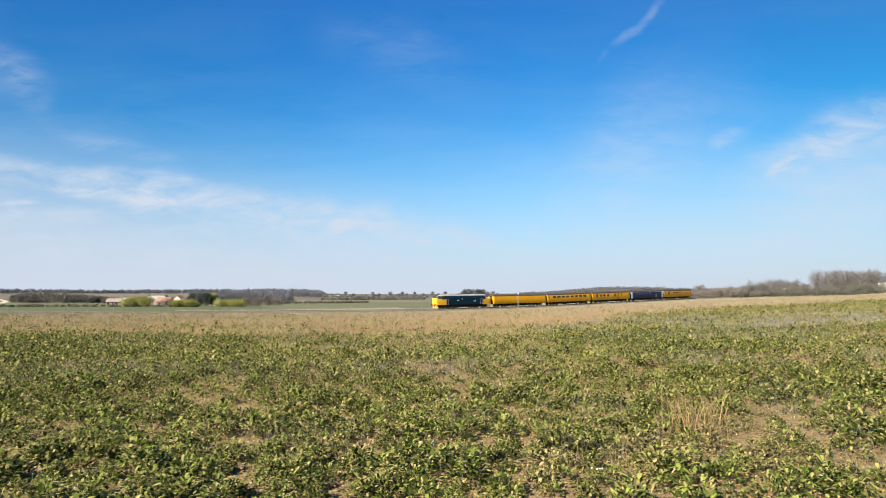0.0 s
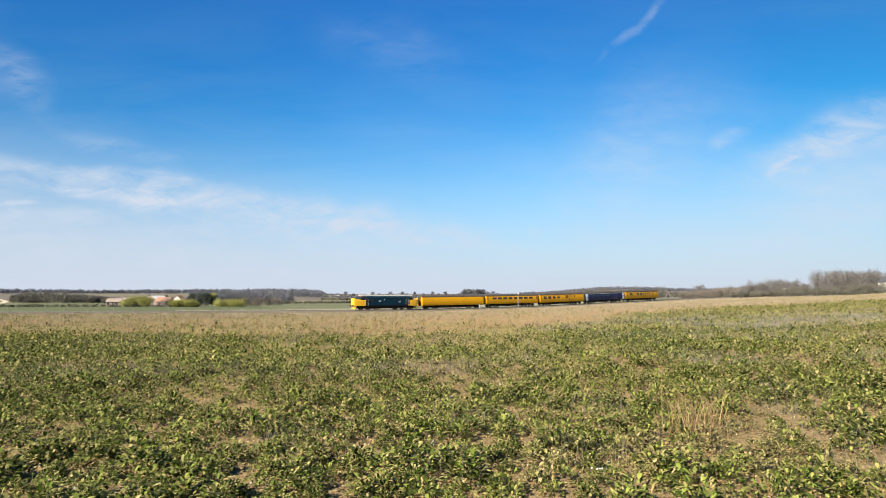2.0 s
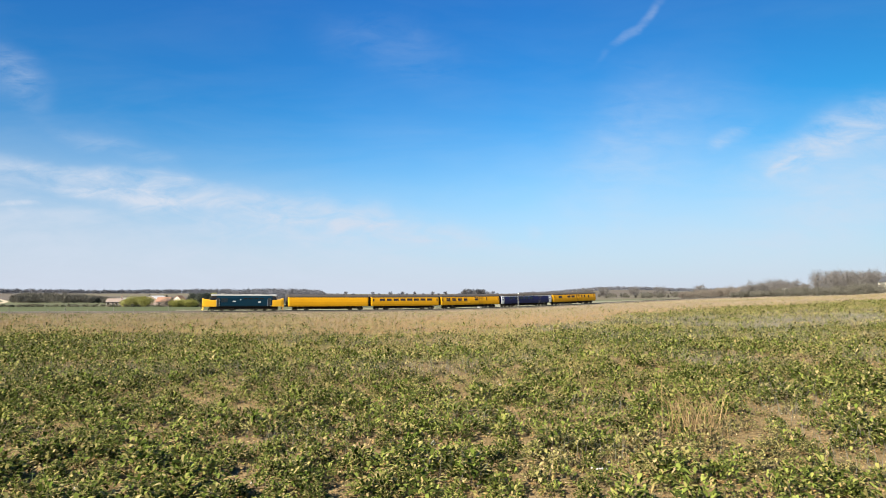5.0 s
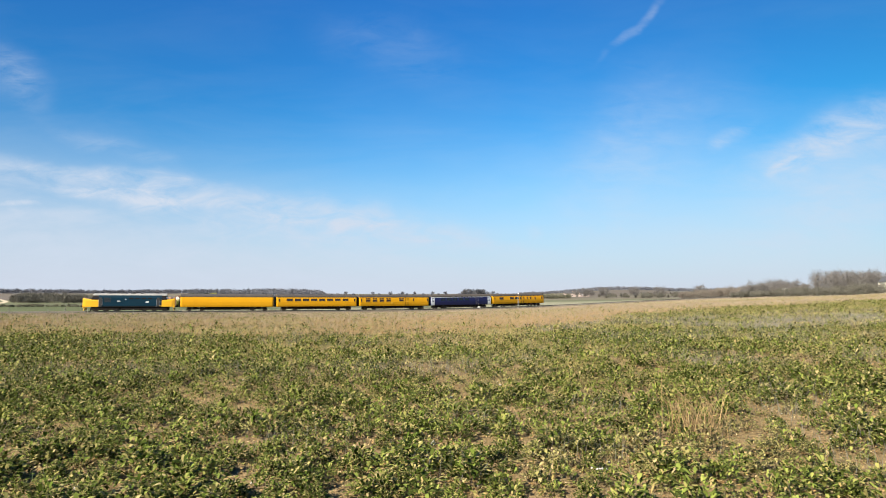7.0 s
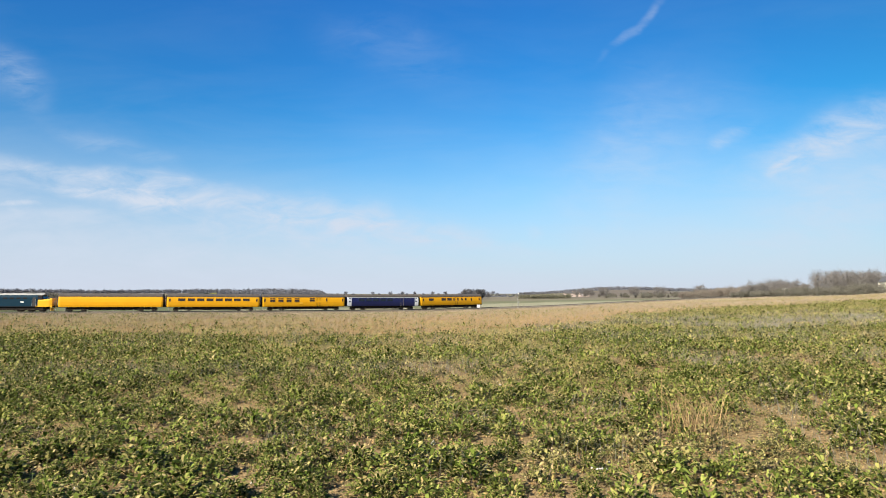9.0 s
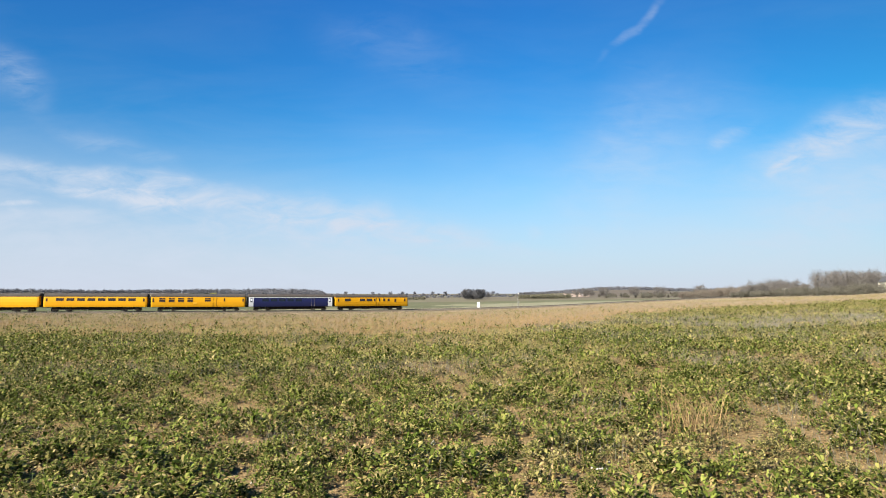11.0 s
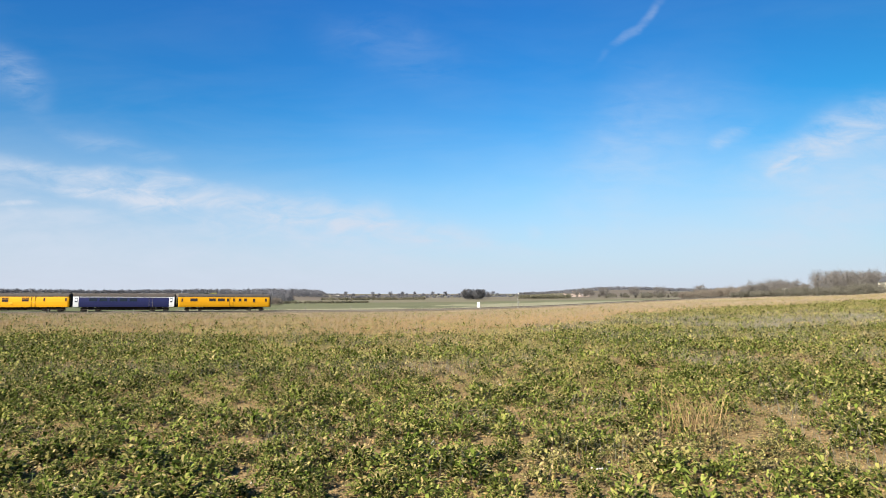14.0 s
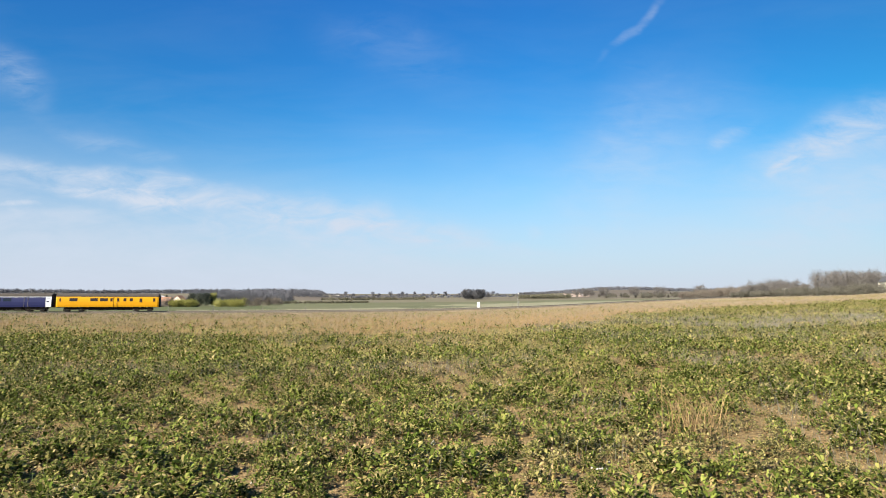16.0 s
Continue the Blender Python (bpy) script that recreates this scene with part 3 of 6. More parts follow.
# ---- the railway ----
def build_line():
    span = np.arange(-180.0, 470.0, 2.0)
    line = thing("railway_line", "single railway line of worn rails on pale stone ballast", "railway", kind="structure")
    # ballast bed with sloping shoulders
    prof = [(-2.9, -0.75), (-1.7, -0.22), (1.7, -0.22), (2.9, -0.75)]
    verts, faces = [], []
    for s in span:
        verts += [beside(s, o, z) for o, z in prof]
    for i in range(len(span) - 1):
        for k in range(3):
            a = i * 4 + k
            faces.append((a, a + 4, a + 5, a + 1))
    link_mesh("ballast", verts, faces, M["ballast"], line)
    for side in (-0.753, 0.753):
        verts, faces = [], []
        for s in span:
            verts += [beside(s, side + o, z) for o, z in ((-0.036, 0.0), (-0.07, -0.15), (0.07, -0.15), (0.036, 0.0))]
        for i in range(len(span) - 1):
            for k in range(4):
                a, b = i * 4 + k, i * 4 + (k + 1) % 4
                faces.append((a, b, b + 4, a + 4))
        link_mesh("rail", verts, faces, M["rail"], line)
    verts, faces = [], []
    for s in np.arange(-120.0, 330.0, 0.7):
        p, d = on_line(s), (on_line(s + 0.5) - on_line(s - 0.5)).normalized()
        n = Vector((-d.y, d.x, 0))
        k = len(verts)
        for dz in (-0.26, -0.16):
            verts += [p + n * a * 1.25 + d * c * 0.13 + Vector((0, 0, dz)) for a, c in ((-1, -1), (1, -1), (1, 1), (-1, 1))]
        faces += [(k + 4, k + 5, k + 6, k + 7), (k, k + 1, k + 5, k + 4), (k + 2, k + 3, k + 7, k + 6), (k, k + 4, k + 7, k + 3), (k + 1, k + 2, k + 6, k + 5)]
    tagged(link_mesh("sleepers", verts, faces, M["sleeper"], line), kind="stuff")


build_line()


def mirrored(rect_list, y):
    """The same upright panels on both flanks, 12 mm thick."""
    out = []
    for x0, x1, z0, z1 in rect_list:
        out += [(x0, x1, y - 0.006, y + 0.006, z0, z1), (x0, x1, -y - 0.006, -y + 0.006, z0, z1)]
    return out


def wheel_mesh():
    bm = bmesh.new()
    for y in (-0.75, 0.75):
        s = 1 if y > 0 else -1
        tube(bm, (0, y - 0.065, 0), (0, y + 0.065, 0), 0.455, 0.455, 20)
        tube(bm, (0, y - s * 0.085, 0), (0, y - s * 0.065, 0), 0.485, 0.485, 20)
        tube(bm, (0, y + s * 0.065, 0), (0, y + s * 0.12, 0), 0.12, 0.10, 10)
        # spoke-like lightening bosses make the turning readable
        for k in range(4):
            a = k * math.pi / 2
            tube(bm, (0.27 * math.cos(a), y + s * 0.06, 0.27 * math.sin(a)), (0.27 * math.cos(a), y + s * 0.08, 0.27 * math.sin(a)), 0.08, 0.08, 6)
    tube(bm, (0, -0.7, 0), (0, 0.7, 0), 0.08, 0.08, 8)
    me = bpy.data.meshes.new("wheelset")
    bm.to_mesh(me)
    bm.free()
    me.materials.append(M["wheel"])
    return me


WHEEL = wheel_mesh()
WHEELSETS = []


def bogie(parent, x, axles, half):
    bm = bmesh.new()
    for y in (-1, 1):
        box(bm, x - half, x + half, y * 1.06 - 0.06, y * 1.06 + 0.06, 0.52, 0.74, bevel=0.03)
        for a in axles:
            box(bm, x + a - 0.16, x + a + 0.16, y * 1.06 - 0.09, y * 1.06 + 0.09, 0.32, 0.58, bevel=0.03)
            for d in (-0.34, 0.34):
                tube(bm, (x + a + d, y * 1.08, 0.34), (x + a + d, y * 1.08, 0.68), 0.085, 0.085, 8)
        tube(bm, (x - half * 0.4, y * 1.1, 0.40), (x + half * 0.4, y * 1.1, 0.40), 0.07, 0.07, 6)
        for e in (-1, 1):
            box(bm, x + e * (half + 0.02) - 0.08, x + e * (half + 0.02) + 0.08, y * 0.75 - 0.06, y * 0.75 + 0.06, 0.14, 0.62)
    box(bm, x - 0.4, x + 0.4, -1.0, 1.0, 0.50, 0.88)
    b = part("bogie", bm, M["under"], parent, "grimy steel bogie frame")
    for a in axles:
        w = new("wheelset", WHEEL)
        w.parent = b
        w.location = (x + a, 0, 0.455)
        w["label"] = "steel wheels on an axle"
        WHEELSETS.append((w, x + a))
    return b


def skin(xs, ring):
    return loft([[(x, y * w, z) for y, z in ring] for x, w in xs])


COACH_RING = [(-1.32, 0.95), (-1.38, 1.35), (-1.40, 1.95), (-1.35, 2.60), (-1.27, 3.14), (1.27, 3.14), (1.35, 2.60), (1.40, 1.95), (1.38, 1.35), (1.32, 0.95)]
COACH_ROOF = [(-1.275, 3.10), (-1.20, 3.34), (-0.98, 3.56), (-0.60, 3.73), (0.0, 3.79), (0.60, 3.73), (0.98, 3.56), (1.20, 3.34), (1.275, 3.10)]


def flank(z):
    ys, zs = [1.32, 1.38, 1.40, 1.35, 1.27], [0.95, 1.35, 1.95, 2.60, 3.14]
    return float(np.interp(z, zs, ys))


def pane(parent, x0, x1, z0, z1, frame_mat, vents=False, glass="glass"):
    """A window on both flanks: frame with a raised surround, dark glass set in it."""
    for s in (1, -1):
        ya, yb = s * (flank(z0) + 0.004), s * (flank(z1) + 0.004)
        f = 0.06
        bm = bmesh.new()
        for a0, a1, c0, c1 in ((x0 - f, x1 + f, z0 - f, z0), (x0 - f, x1 + f, z1, z1 + f), (x0 - f, x0, z0, z1), (x1, x1 + f, z0, z1)):
            y0, y1 = s * (flank(c0) - 0.01), s * (flank(c1) - 0.01)
            bmv = [bm.verts.new(p) for p in ((a0, y0, c0), (a1, y0, c0), (a1, y1, c1), (a0, y1, c1), (a0, y0 + s * 0.035, c0), (a1, y0 + s * 0.035, c0), (a1, y1 + s * 0.035, c1), (a0, y1 + s * 0.035, c1))]
            for q in ((4, 5, 6, 7), (0, 1, 5, 4), (1, 2, 6, 5), (2, 3, 7, 6), (3, 0, 4, 7), (0, 3, 2, 1)):
                bm.faces.new([bmv[k] for k in q])
        w = part("window", bm, frame_mat, parent)
        bm = bmesh.new()
        g = [bm.verts.new(p) for p in ((x0, ya + s * 0.008, z0), (x1, ya + s * 0.008, z0), (x1, yb + s * 0.008, z1), (x0, yb + s * 0.008, z1), (x0, ya - s * 0.02, z0), (x1, ya - s * 0.02, z0), (x1, yb - s * 0.02, z1), (x0, yb - s * 0.02, z1))]
        for q in ((0, 1, 2, 3), (4, 7, 6, 5), (0, 4, 5, 1), (2, 6, 7, 3), (0, 3, 7, 4), (1, 5, 6, 2)):
            bm.faces.new([g[k] for k in q])
        part("pane", bm, M[glass], w, "dark tinted glass")
        if vents:
            zm = z0 + (z1 - z0) * 0.68
            y = s * (flank(zm) + 0.022)
            part("glazing_bar", boxes((x0, x1, y - 0.012, y + 0.012, zm - 0.03, zm + 0.03)), frame_mat, w)
            xm = (x0 + x1) / 2
            part("glazing_bar", boxes((xm - 0.025, xm + 0.025, y - 0.012, y + 0.012, zm, z1)), frame_mat, w)


def coach(label, half, windows, paint, roof_mat, vents=False, doors=(), blank=False, ends=None, stripe=False, cab_rear=False):
    """half: half the body's length; window places run from the leading end."""
    c = thing("railway_coach", label, "railway coach", "coaches of the train")
    body_paint = M[paint]
    e = 0.28
    xs = [(-half, 0.90), (-half + 0.02, 0.955), (-half + e, 1.0), (half - e, 1.0), (half - 0.02, 0.955), (half, 0.90)]
    part("body", skin(xs, COACH_RING), body_paint, c)
    part("roof", skin([(x, w * 1.005) for x, w in xs], COACH_ROOF), M[roof_mat], c, "dull dark coach roof")
    part("gutter", boxes(*[(-half + 0.1, half - 0.1, s * 1.275 - 0.02, s * 1.275 + 0.02, 3.085, 3.125) for s in (-1, 1)]), M[roof_mat], c)
    for k, x in enumerate(np.linspace(-half + 1.6, half - 1.6, 8)):
        bm = bmesh.new()
        tube(bm, (x, 0.45 * (-1) ** k, 3.70), (x, 0.45 * (-1) ** k, 3.86), 0.17, 0.13, 10)
        part("roof_vent", bm, M[roof_mat], c)
    # sole bar and equipment below the floor
    part("sole_bar", boxes(*[(-half + 0.15, half - 0.15, s * 1.20 - 0.05, s * 1.20 + 0.05, 0.84, 1.0) for s in (-1, 1)]), M["under"], c)
    rng = random.Random(int(half * 1000) + len(windows) * 7)
    x = -half + 5.6
    while x < half - 6.4:
        w = rng.uniform(0.7, 1.9)
        side = rng.choice((-1, 1))
        part("equipment_box", boxes((x, x + w, -1.12, 1.12 * rng.uniform(0.7, 1.0), rng.uniform(0.20, 0.36), 0.86), bevel=0.03), M["under"], c)
        x += w + rng.uniform(0.08, 0.4)
    part("truss", boxes((-half + 5.0, half - 5.0, -0.9, 0.9, 0.50, 0.86), (-half + 5.0, half - 5.0, -0.08, 0.08, 0.24, 0.5)), M["under"], c)
    for x in (-half + 3.15, half - 3.15):
        bogie(c, x, (-1.295, 1.295), 1.75)
    # gangways, buffers and couplings
    for s in (-1, 1):
        part("gangway", boxes((s * half - 0.02 if s > 0 else s * half - 0.24, s * half + 0.24 if s > 0 else s * half + 0.02, -0.55, 0.55, 1.05, 3.25), bevel=0.04), M["black"], c, "black rubber corridor connection")
        for y in (-0.87, 0.87):
            bm = bmesh.new()
            tube(bm, (s * half, y, 1.06), (s * (half + 0.22), y, 1.06), 0.10, 0.10, 8)
            tube(bm, (s * (half + 0.22), y, 1.06), (s * (half + 0.25), y, 1.06), 0.22, 0.22, 12)
            part("buffer", bm, M["under"], c)
        bm = bmesh.new()
        tube(bm, (s * half, 0, 0.95), (s * (half + 0.33), 0, 0.93), 0.06, 0.06, 6)
        part("coupling", bm, M["under"], c)
    f = lambda d: half - d
    for d0, d1, z0, z1 in windows:
        pane(c, f(d1), f(d0), z0, z1, body_paint, vents and d1 - d0 > 0.8, "dark_glass" if paint == "navy" else "glass")
    for d in doors:
        bm = bmesh.new()
        for s in (-1, 1):
            for dx in (-0.36, 0.36):
                for z0, z1 in ((1.0, 1.95), (1.95, 3.08)):
                    y = s * (flank((z0 + z1) / 2) + 0.006)
                    box(bm, f(d) + dx - 0.02, f(d) + dx + 0.02, y - 0.03, y + 0.03, z0, z1)
        dr = part("door", bm, M["post"] if paint == "navy" else M["under"], c, "door edge seen as a thin upright seam")
        part("handle", boxes(*[(f(d) - 0.3, f(d) - 0.16, s * 1.40 - 0.03, s * 1.40 + 0.04, 1.9, 1.95) for s in (-1, 1)]), M["steel"], dr)
    if ends:
        for d0, d1 in ends:
            ring = [(y * 1.006, z) for y, z in COACH_RING]
            part("end_panel", skin([(f(d1), 1.0), (f(d0), 1.0)], ring), M["white"], c, "white painted coach end")
    if stripe:
        part("stripe", boxes(*[(-half + 0.3, half - 0.3, s * 1.285 - 0.02, s * 1.285 + 0.02, 2.98, 3.08) for s in (-1, 1)]), M["white"], c, "thin white band under the gutter")
    if cab_rear:
        bm = boxes(*[(-half - 0.03, -half, y - 0.32, y + 0.32, 2.15, 2.85) for y in (-0.85, 0.85)])
        part("cab_window", bm, M["glass"], c)
        # dark sheet over the rear end, its shade given by colour
        part("tail_shade_panel", boxes((-half - 0.025, -half + 0.005, -1.15, 1.15, 1.0, 2.05)), M["under"], c, "dark panel that puts shade on the lower coach end")
    return c


def locomotive():
    h = 9.02
    L = thing("diesel_locomotive", "blue diesel locomotive with yellow nose ends and grey roof", "locomotive")
    f = lambda d: h - d
    ring = [(-1.33, 0.98), (-1.36, 1.25), (-1.36, 2.95), (-1.24, 3.42), (1.24, 3.42), (1.36, 2.95), (1.36, 1.25), (1.33, 0.98)]
    part("body", skin([(f(15.25), 1.0), (f(3.15), 1.0)], ring), M["blue"], L)
    roof = [(-1.25, 3.38), (-1.20, 3.46), (-0.98, 3.64), (-0.55, 3.78), (0.0, 3.83), (0.55, 3.78), (0.98, 3.64), (1.20, 3.46), (1.25, 3.38)]
    part("roof", skin([(f(16.25), 0.90), (f(15.9), 1.0), (f(2.5), 1.0), (f(2.0), 0.92)], roof), M["roof_grey"], L, "weathered pale grey roof with soot stains")
    part("underframe", boxes((f(16.6), f(2.4), -1.04, 1.04, 0.28, 0.97), bevel=0.03), M["under"], L, "dark oily underframe")
    # radiator fan, exhaust, hatches on the roof
    bm = bmesh.new()
    tube(bm, (f(4.8), 0, 3.78), (f(4.8), 0, 3.92), 0.75, 0.72, 20)
    part("fan_housing", bm, M["roof_grey"], L)
    for d0, d1 in ((9.1, 9.9), (10.9, 11.4)):
        part("exhaust", boxes((f(d1), f(d0), -0.45, 0.45, 3.75, 3.93), bevel=0.03), M["under"], L, "sooty exhaust port")
    for d0, d1 in ((6.4, 8.4), (12.6, 14.4)):
        part("roof_hatch", boxes((f(d1), f(d0), -0.7, 0.7, 3.74, 3.86), bevel=0.03), M["roof_grey"], L)
    for s in (1, -1):
        # cab block with raked windscreen, then the long bonnet
        x = lambda d: s * (h - d)
        cab_ring = lambda top, w: [(-1.35 * w, 0.98), (-1.36 * w, 1.25), (-1.36 * w, top - 0.28), (-1.28 * w, top), (1.28 * w, top), (1.36 * w, top - 0.28), (1.36 * w, 1.25), (1.35 * w, 0.98)]
        sec = [(x(3.15), 2.56, 1.0), (x(2.1), 2.56, 0.995), (x(1.72), 2.55, 0.985), (x(0.75), 2.62, 0.955), (x(0.42), 2.80, 0.91), (x(0.22), 2.84, 0.88), (x(0.16), 2.70, 0.86)]
        upper = [(x(3.15), 3.42, 0.985), (x(2.15), 3.40, 0.97), (x(1.74), 2.62, 0.95)]
        part("cab_upper", loft([[(px, -1.35 * w, 2.46), (px, -1.34 * w, min(3.0, t - 0.04)), (px, -1.18 * w, t), (px, 1.18 * w, t), (px, 1.34 * w, min(3.0, t - 0.04)), (px, 1.35 * w, 2.46)] for px, t, w in upper]), M["under"], L, "dark painted cab window surround")
        part("nose", loft([[(px, y, z) for y, z in cab_ring(t, w)] for px, t, w in sec]), M["nose"], L, "yellow cab and bonnet")
        # windscreen panes on the raked face and cab side windows
        for y in (-0.62, 0.62):
            bm = bmesh.new()
            p = [(x(1.77) + s * 0.02, y - 0.52, 2.66), (x(1.77) + s * 0.02, y + 0.52, 2.66), (x(2.00) + s * 0.02, y + 0.50, 3.12), (x(2.00) + s * 0.02, y - 0.50, 3.12)]
            q = [(a - s * 0.05, b, c) for a, b, c in p]
            v = [bm.verts.new(k) for k in p + q]
            for k in ((0, 1, 2, 3), (7, 6, 5, 4), (0, 4, 5, 1), (1, 5, 6, 2), (2, 6, 7, 3), (3, 7, 4, 0)):
                bm.faces.new([v[i] for i in k])
            part("windscreen", bm, M["dark_glass"], L, "dark windscreen pane")
        for y in (-1, 1):
            part("cab_window", boxes((min(x(2.02), x(3.14)), max(x(2.02), x(3.14)), y * 1.335 - 0.02, y * 1.335 + 0.02, 2.58, 3.0)), M["dark_glass"], L, "dark cab side window")
            part("cab_door", boxes((min(x(3.2), x(3.75)), max(x(3.2), x(3.75)), y * 1.365 - 0.012, y * 1.365 + 0.012, 1.02, 2.95)), M["black"], L, "cab door as a plain black panel")
            bm = bmesh.new()
            for d in (3.12, 3.83):
                tube(bm, (x(d), y * 1.40, 1.1), (x(d), y * 1.40, 2.6), 0.02, 0.02, 6)
            part("handrail", bm, M["steel"], L)
        # buffer beam, buffers, snow plough, lamps
        part("buffer_beam", boxes((min(x(0.42), x(0.16)), max(x(0.42), x(0.16)), -1.28, 1.28, 0.82, 1.22), bevel=0.03), M["nose"], L, "yellow buffer beam")
        for y in (-0.87, 0.87):
            bm = bmesh.new()
            tube(bm, (x(0.2), y, 1.06), (x(-0.16), y, 1.06), 0.11, 0.11, 10)
            tube(bm, (x(-0.16), y, 1.06), (x(-0.21), y, 1.06), 0.25, 0.25, 14)
            part("buffer", bm, M["under"], L)
            bm = bmesh.new()
            v = [bm.verts.new(p) for p in ((x(0.25), y * 0.25, 0.75), (x(0.5), y * 1.45, 0.75), (x(0.35), y * 1.5, 0.18), (x(0.02), y * 0.25, 0.18))]
            w = [bm.verts.new((a.co.x - s * 0.05, a.co.y, a.co.z)) for a in v]
            bm.faces.new(v)
            bm.faces.new(w[::-1])
            for i in range(4):
                bm.faces.new((v[i], w[i], w[(i + 1) % 4], v[(i + 1) % 4]))
            part("snow_plough", bm, M["nose"], L, "yellow snow plough blade")
            bm = bmesh.new()
            tube(bm, (x(0.36), y * 0.85, 1.72), (x(0.17), y * 0.85, 1.72), 0.14, 0.14, 10)
            part("marker_lamp", bm, M["white"], L)
        bm = bmesh.new()
        tube(bm, (x(0.4), 0, 2.02), (x(0.14), 0, 2.02), 0.16, 0.16, 12)
        part("headlight", bm, M["white"], L, "round headlight in a white bezel")
        bm = bmesh.new()
        tube(bm, (x(0.2), 0, 1.0), (x(-0.1), 0, 0.9), 0.07, 0.05, 6)
        part("coupling", bm, M["under"], L)
        bg = bogie(L, x(4.35), (-2.06, 0.0, 2.0), 2.75)
        for y in (-1, 1):
            part("side_frame", boxes((x(4.35) - 2.6, x(4.35) + 2.6, y * 1.15 - 0.05, y * 1.15 + 0.05, 0.34, 0.98), bevel=0.03), M["under"], bg)
    # side grilles with slats, body lines, markings
    for y in (-1, 1):
        g = part("radiator_grille", boxes((f(5.45), f(4.1), y * 1.362 - 0.012, y * 1.362 + 0.012, 1.95, 2.95)), M["black"], L, "dark louvred radiator grille")
        for z in np.arange(2.0, 2.95, 0.13):
            part("slat", boxes((f(5.45), f(4.1), y * 1.375 - 0.015, y * 1.375 + 0.015, z, z + 0.045)), M["blue"], g)
        for d0, d1 in ((8.9, 9.7), (10.1, 10.9), (11.3, 12.1), (12.5, 13.3)):
            part("side_grille", boxes((f(d1), f(d0), y * 1.358 - 0.016, y * 1.358 + 0.016, 2.66, 2.92)), M["under"], L)
        part("rail_strip", boxes((f(15.2), f(3.9), y * 1.368 - 0.012, y * 1.368 + 0.012, 1.02, 1.09)), M["under"], L)
        e = part("emblem", boxes((f(12.70), f(12.10), y * 1.366 - 0.012, y * 1.366 + 0.012, 1.86, 1.96), (f(12.70), f(12.10), y * 1.366 - 0.012, y * 1.366 + 0.012, 2.06, 2.16)), M["white"], L, "white painted railway emblem")
        part("number_bar", boxes((f(7.25), f(6.6), y * 1.366 - 0.01, y * 1.366 + 0.01, 2.10, 2.26)), M["white"], L, "small white marking bar")
        part("plate", boxes((f(8.35), f(8.15), y * 1.366 - 0.01, y * 1.366 + 0.01, 2.42, 2.68)), M["white"], L, "small pale plate")
        part("fuel_tank", boxes((f(11.3), f(7.4), y * 0.7 - 0.5, y * 0.7 + 0.5, 0.30, 0.95), bevel=0.08), M["under"], L)
    return L


STD = (2.22, 2.80)
TRAIN = [
    (locomotive(), 0.0, 19.01),
    (coach("windowless yellow railway coach with a dark roof", 9.9, [], "yellow", "roof_dark"), 19.01, 20.485),
    (coach("yellow railway coach with a row of eight dark windows", 9.70, [(0.45, 0.78, 2.1, 2.75)] + [(2.25 + 1.93 * k, 3.70 + 1.93 * k, *STD) for k in range(8)] + [(18.6, 18.95, 2.1, 2.75)],
           "yellow", "roof_dark"), 39.495, 20.051),
    (coach("yellow railway coach with vented windows and a plain brake end", 9.70, [(0.3, 0.62, 2.0, 2.8)] + [(1.62 + 1.87 * k, 2.8 + 1.87 * k, 2.02, 2.88) for k in range(4)] + [(10.8, 12.05, 2.1, 2.9), (14.75, 15.05, 2.15, 2.85), (18.75, 19.05, 2.1, 2.8)],
           "yellow", "roof_dark", vents=True, doors=(12.9,)), 59.546, 20.051),
    (coach("navy blue railway coach with white ends and a white band", 9.70, [(0.42, 0.80, 2.0, 2.8)] + [(3.0 + 1.9 * k, 4.45 + 1.9 * k, 2.15, 2.8) for k in range(5)] + [(18.55, 18.95, 2.0, 2.8)],
           "navy", "roof_dark", doors=(14.75,), ends=((0.02, 1.05), (18.35, 19.38)), stripe=True), 79.597, 20.051),
    (coach("yellow railway coach with scattered small windows and a driving end", 9.70, [(0.65, 0.95, 2.1, 2.75), (2.45, 3.95, 2.15, 2.8), (6.3, 7.7, 2.15, 2.8), (8.1, 9.6, 2.15, 2.8), (10.05, 10.5, 2.1, 2.8), (11.35, 11.75, 2.1, 2.8), (12.55, 13.1, 2.15, 2.8), (13.75, 14.35, 2.15, 2.8), (15.65, 16.15, 1.95, 2.75), (18.3, 18.75, 2.1, 2.8)],
           "yellow", "roof_dark", doors=(11.0,), cab_rear=True), 99.648, 20.051),
]
# a yellow-orange arrow emblem on the brake coach
part("emblem", boxes(*[(0.55, 1.25, s * 1.40 - 0.02, s * 1.40 + 0.02, 1.5, 1.95) for s in (-1, 1)]), M["nose"], TRAIN[3][0], "pale yellow emblem")

SPEED, NOSE_AT_START = 11.578, 100.0


def train_rows(back, length):
    rows = []
    for i in range(0, 65):
        t = i * 0.25
        mid = NOSE_AT_START - SPEED * t + back + length / 2
        a, b = on_line(mid - 6.6), on_line(mid + 6.6)
        d = a - b
        p = (a + b) / 2
        rows.append((t, pose(p.x, p.y, p.z, 0, -math.degrees(math.atan2(d.z, math.hypot(d.x, d.y))), math.degrees(math.atan2(d.y, d.x)))))
    return rows


def motions():
    for ob, back, length in TRAIN:
        walk(ob, train_rows(back, length))
    for w, x in WHEELSETS:
        walk(w, [(k / FPS, pose(x, 0, 0.455, 0, math.degrees(SPEED * k / FPS / 0.455) % 360, 0)) for k in range(0, int(16 * FPS) + 1)])


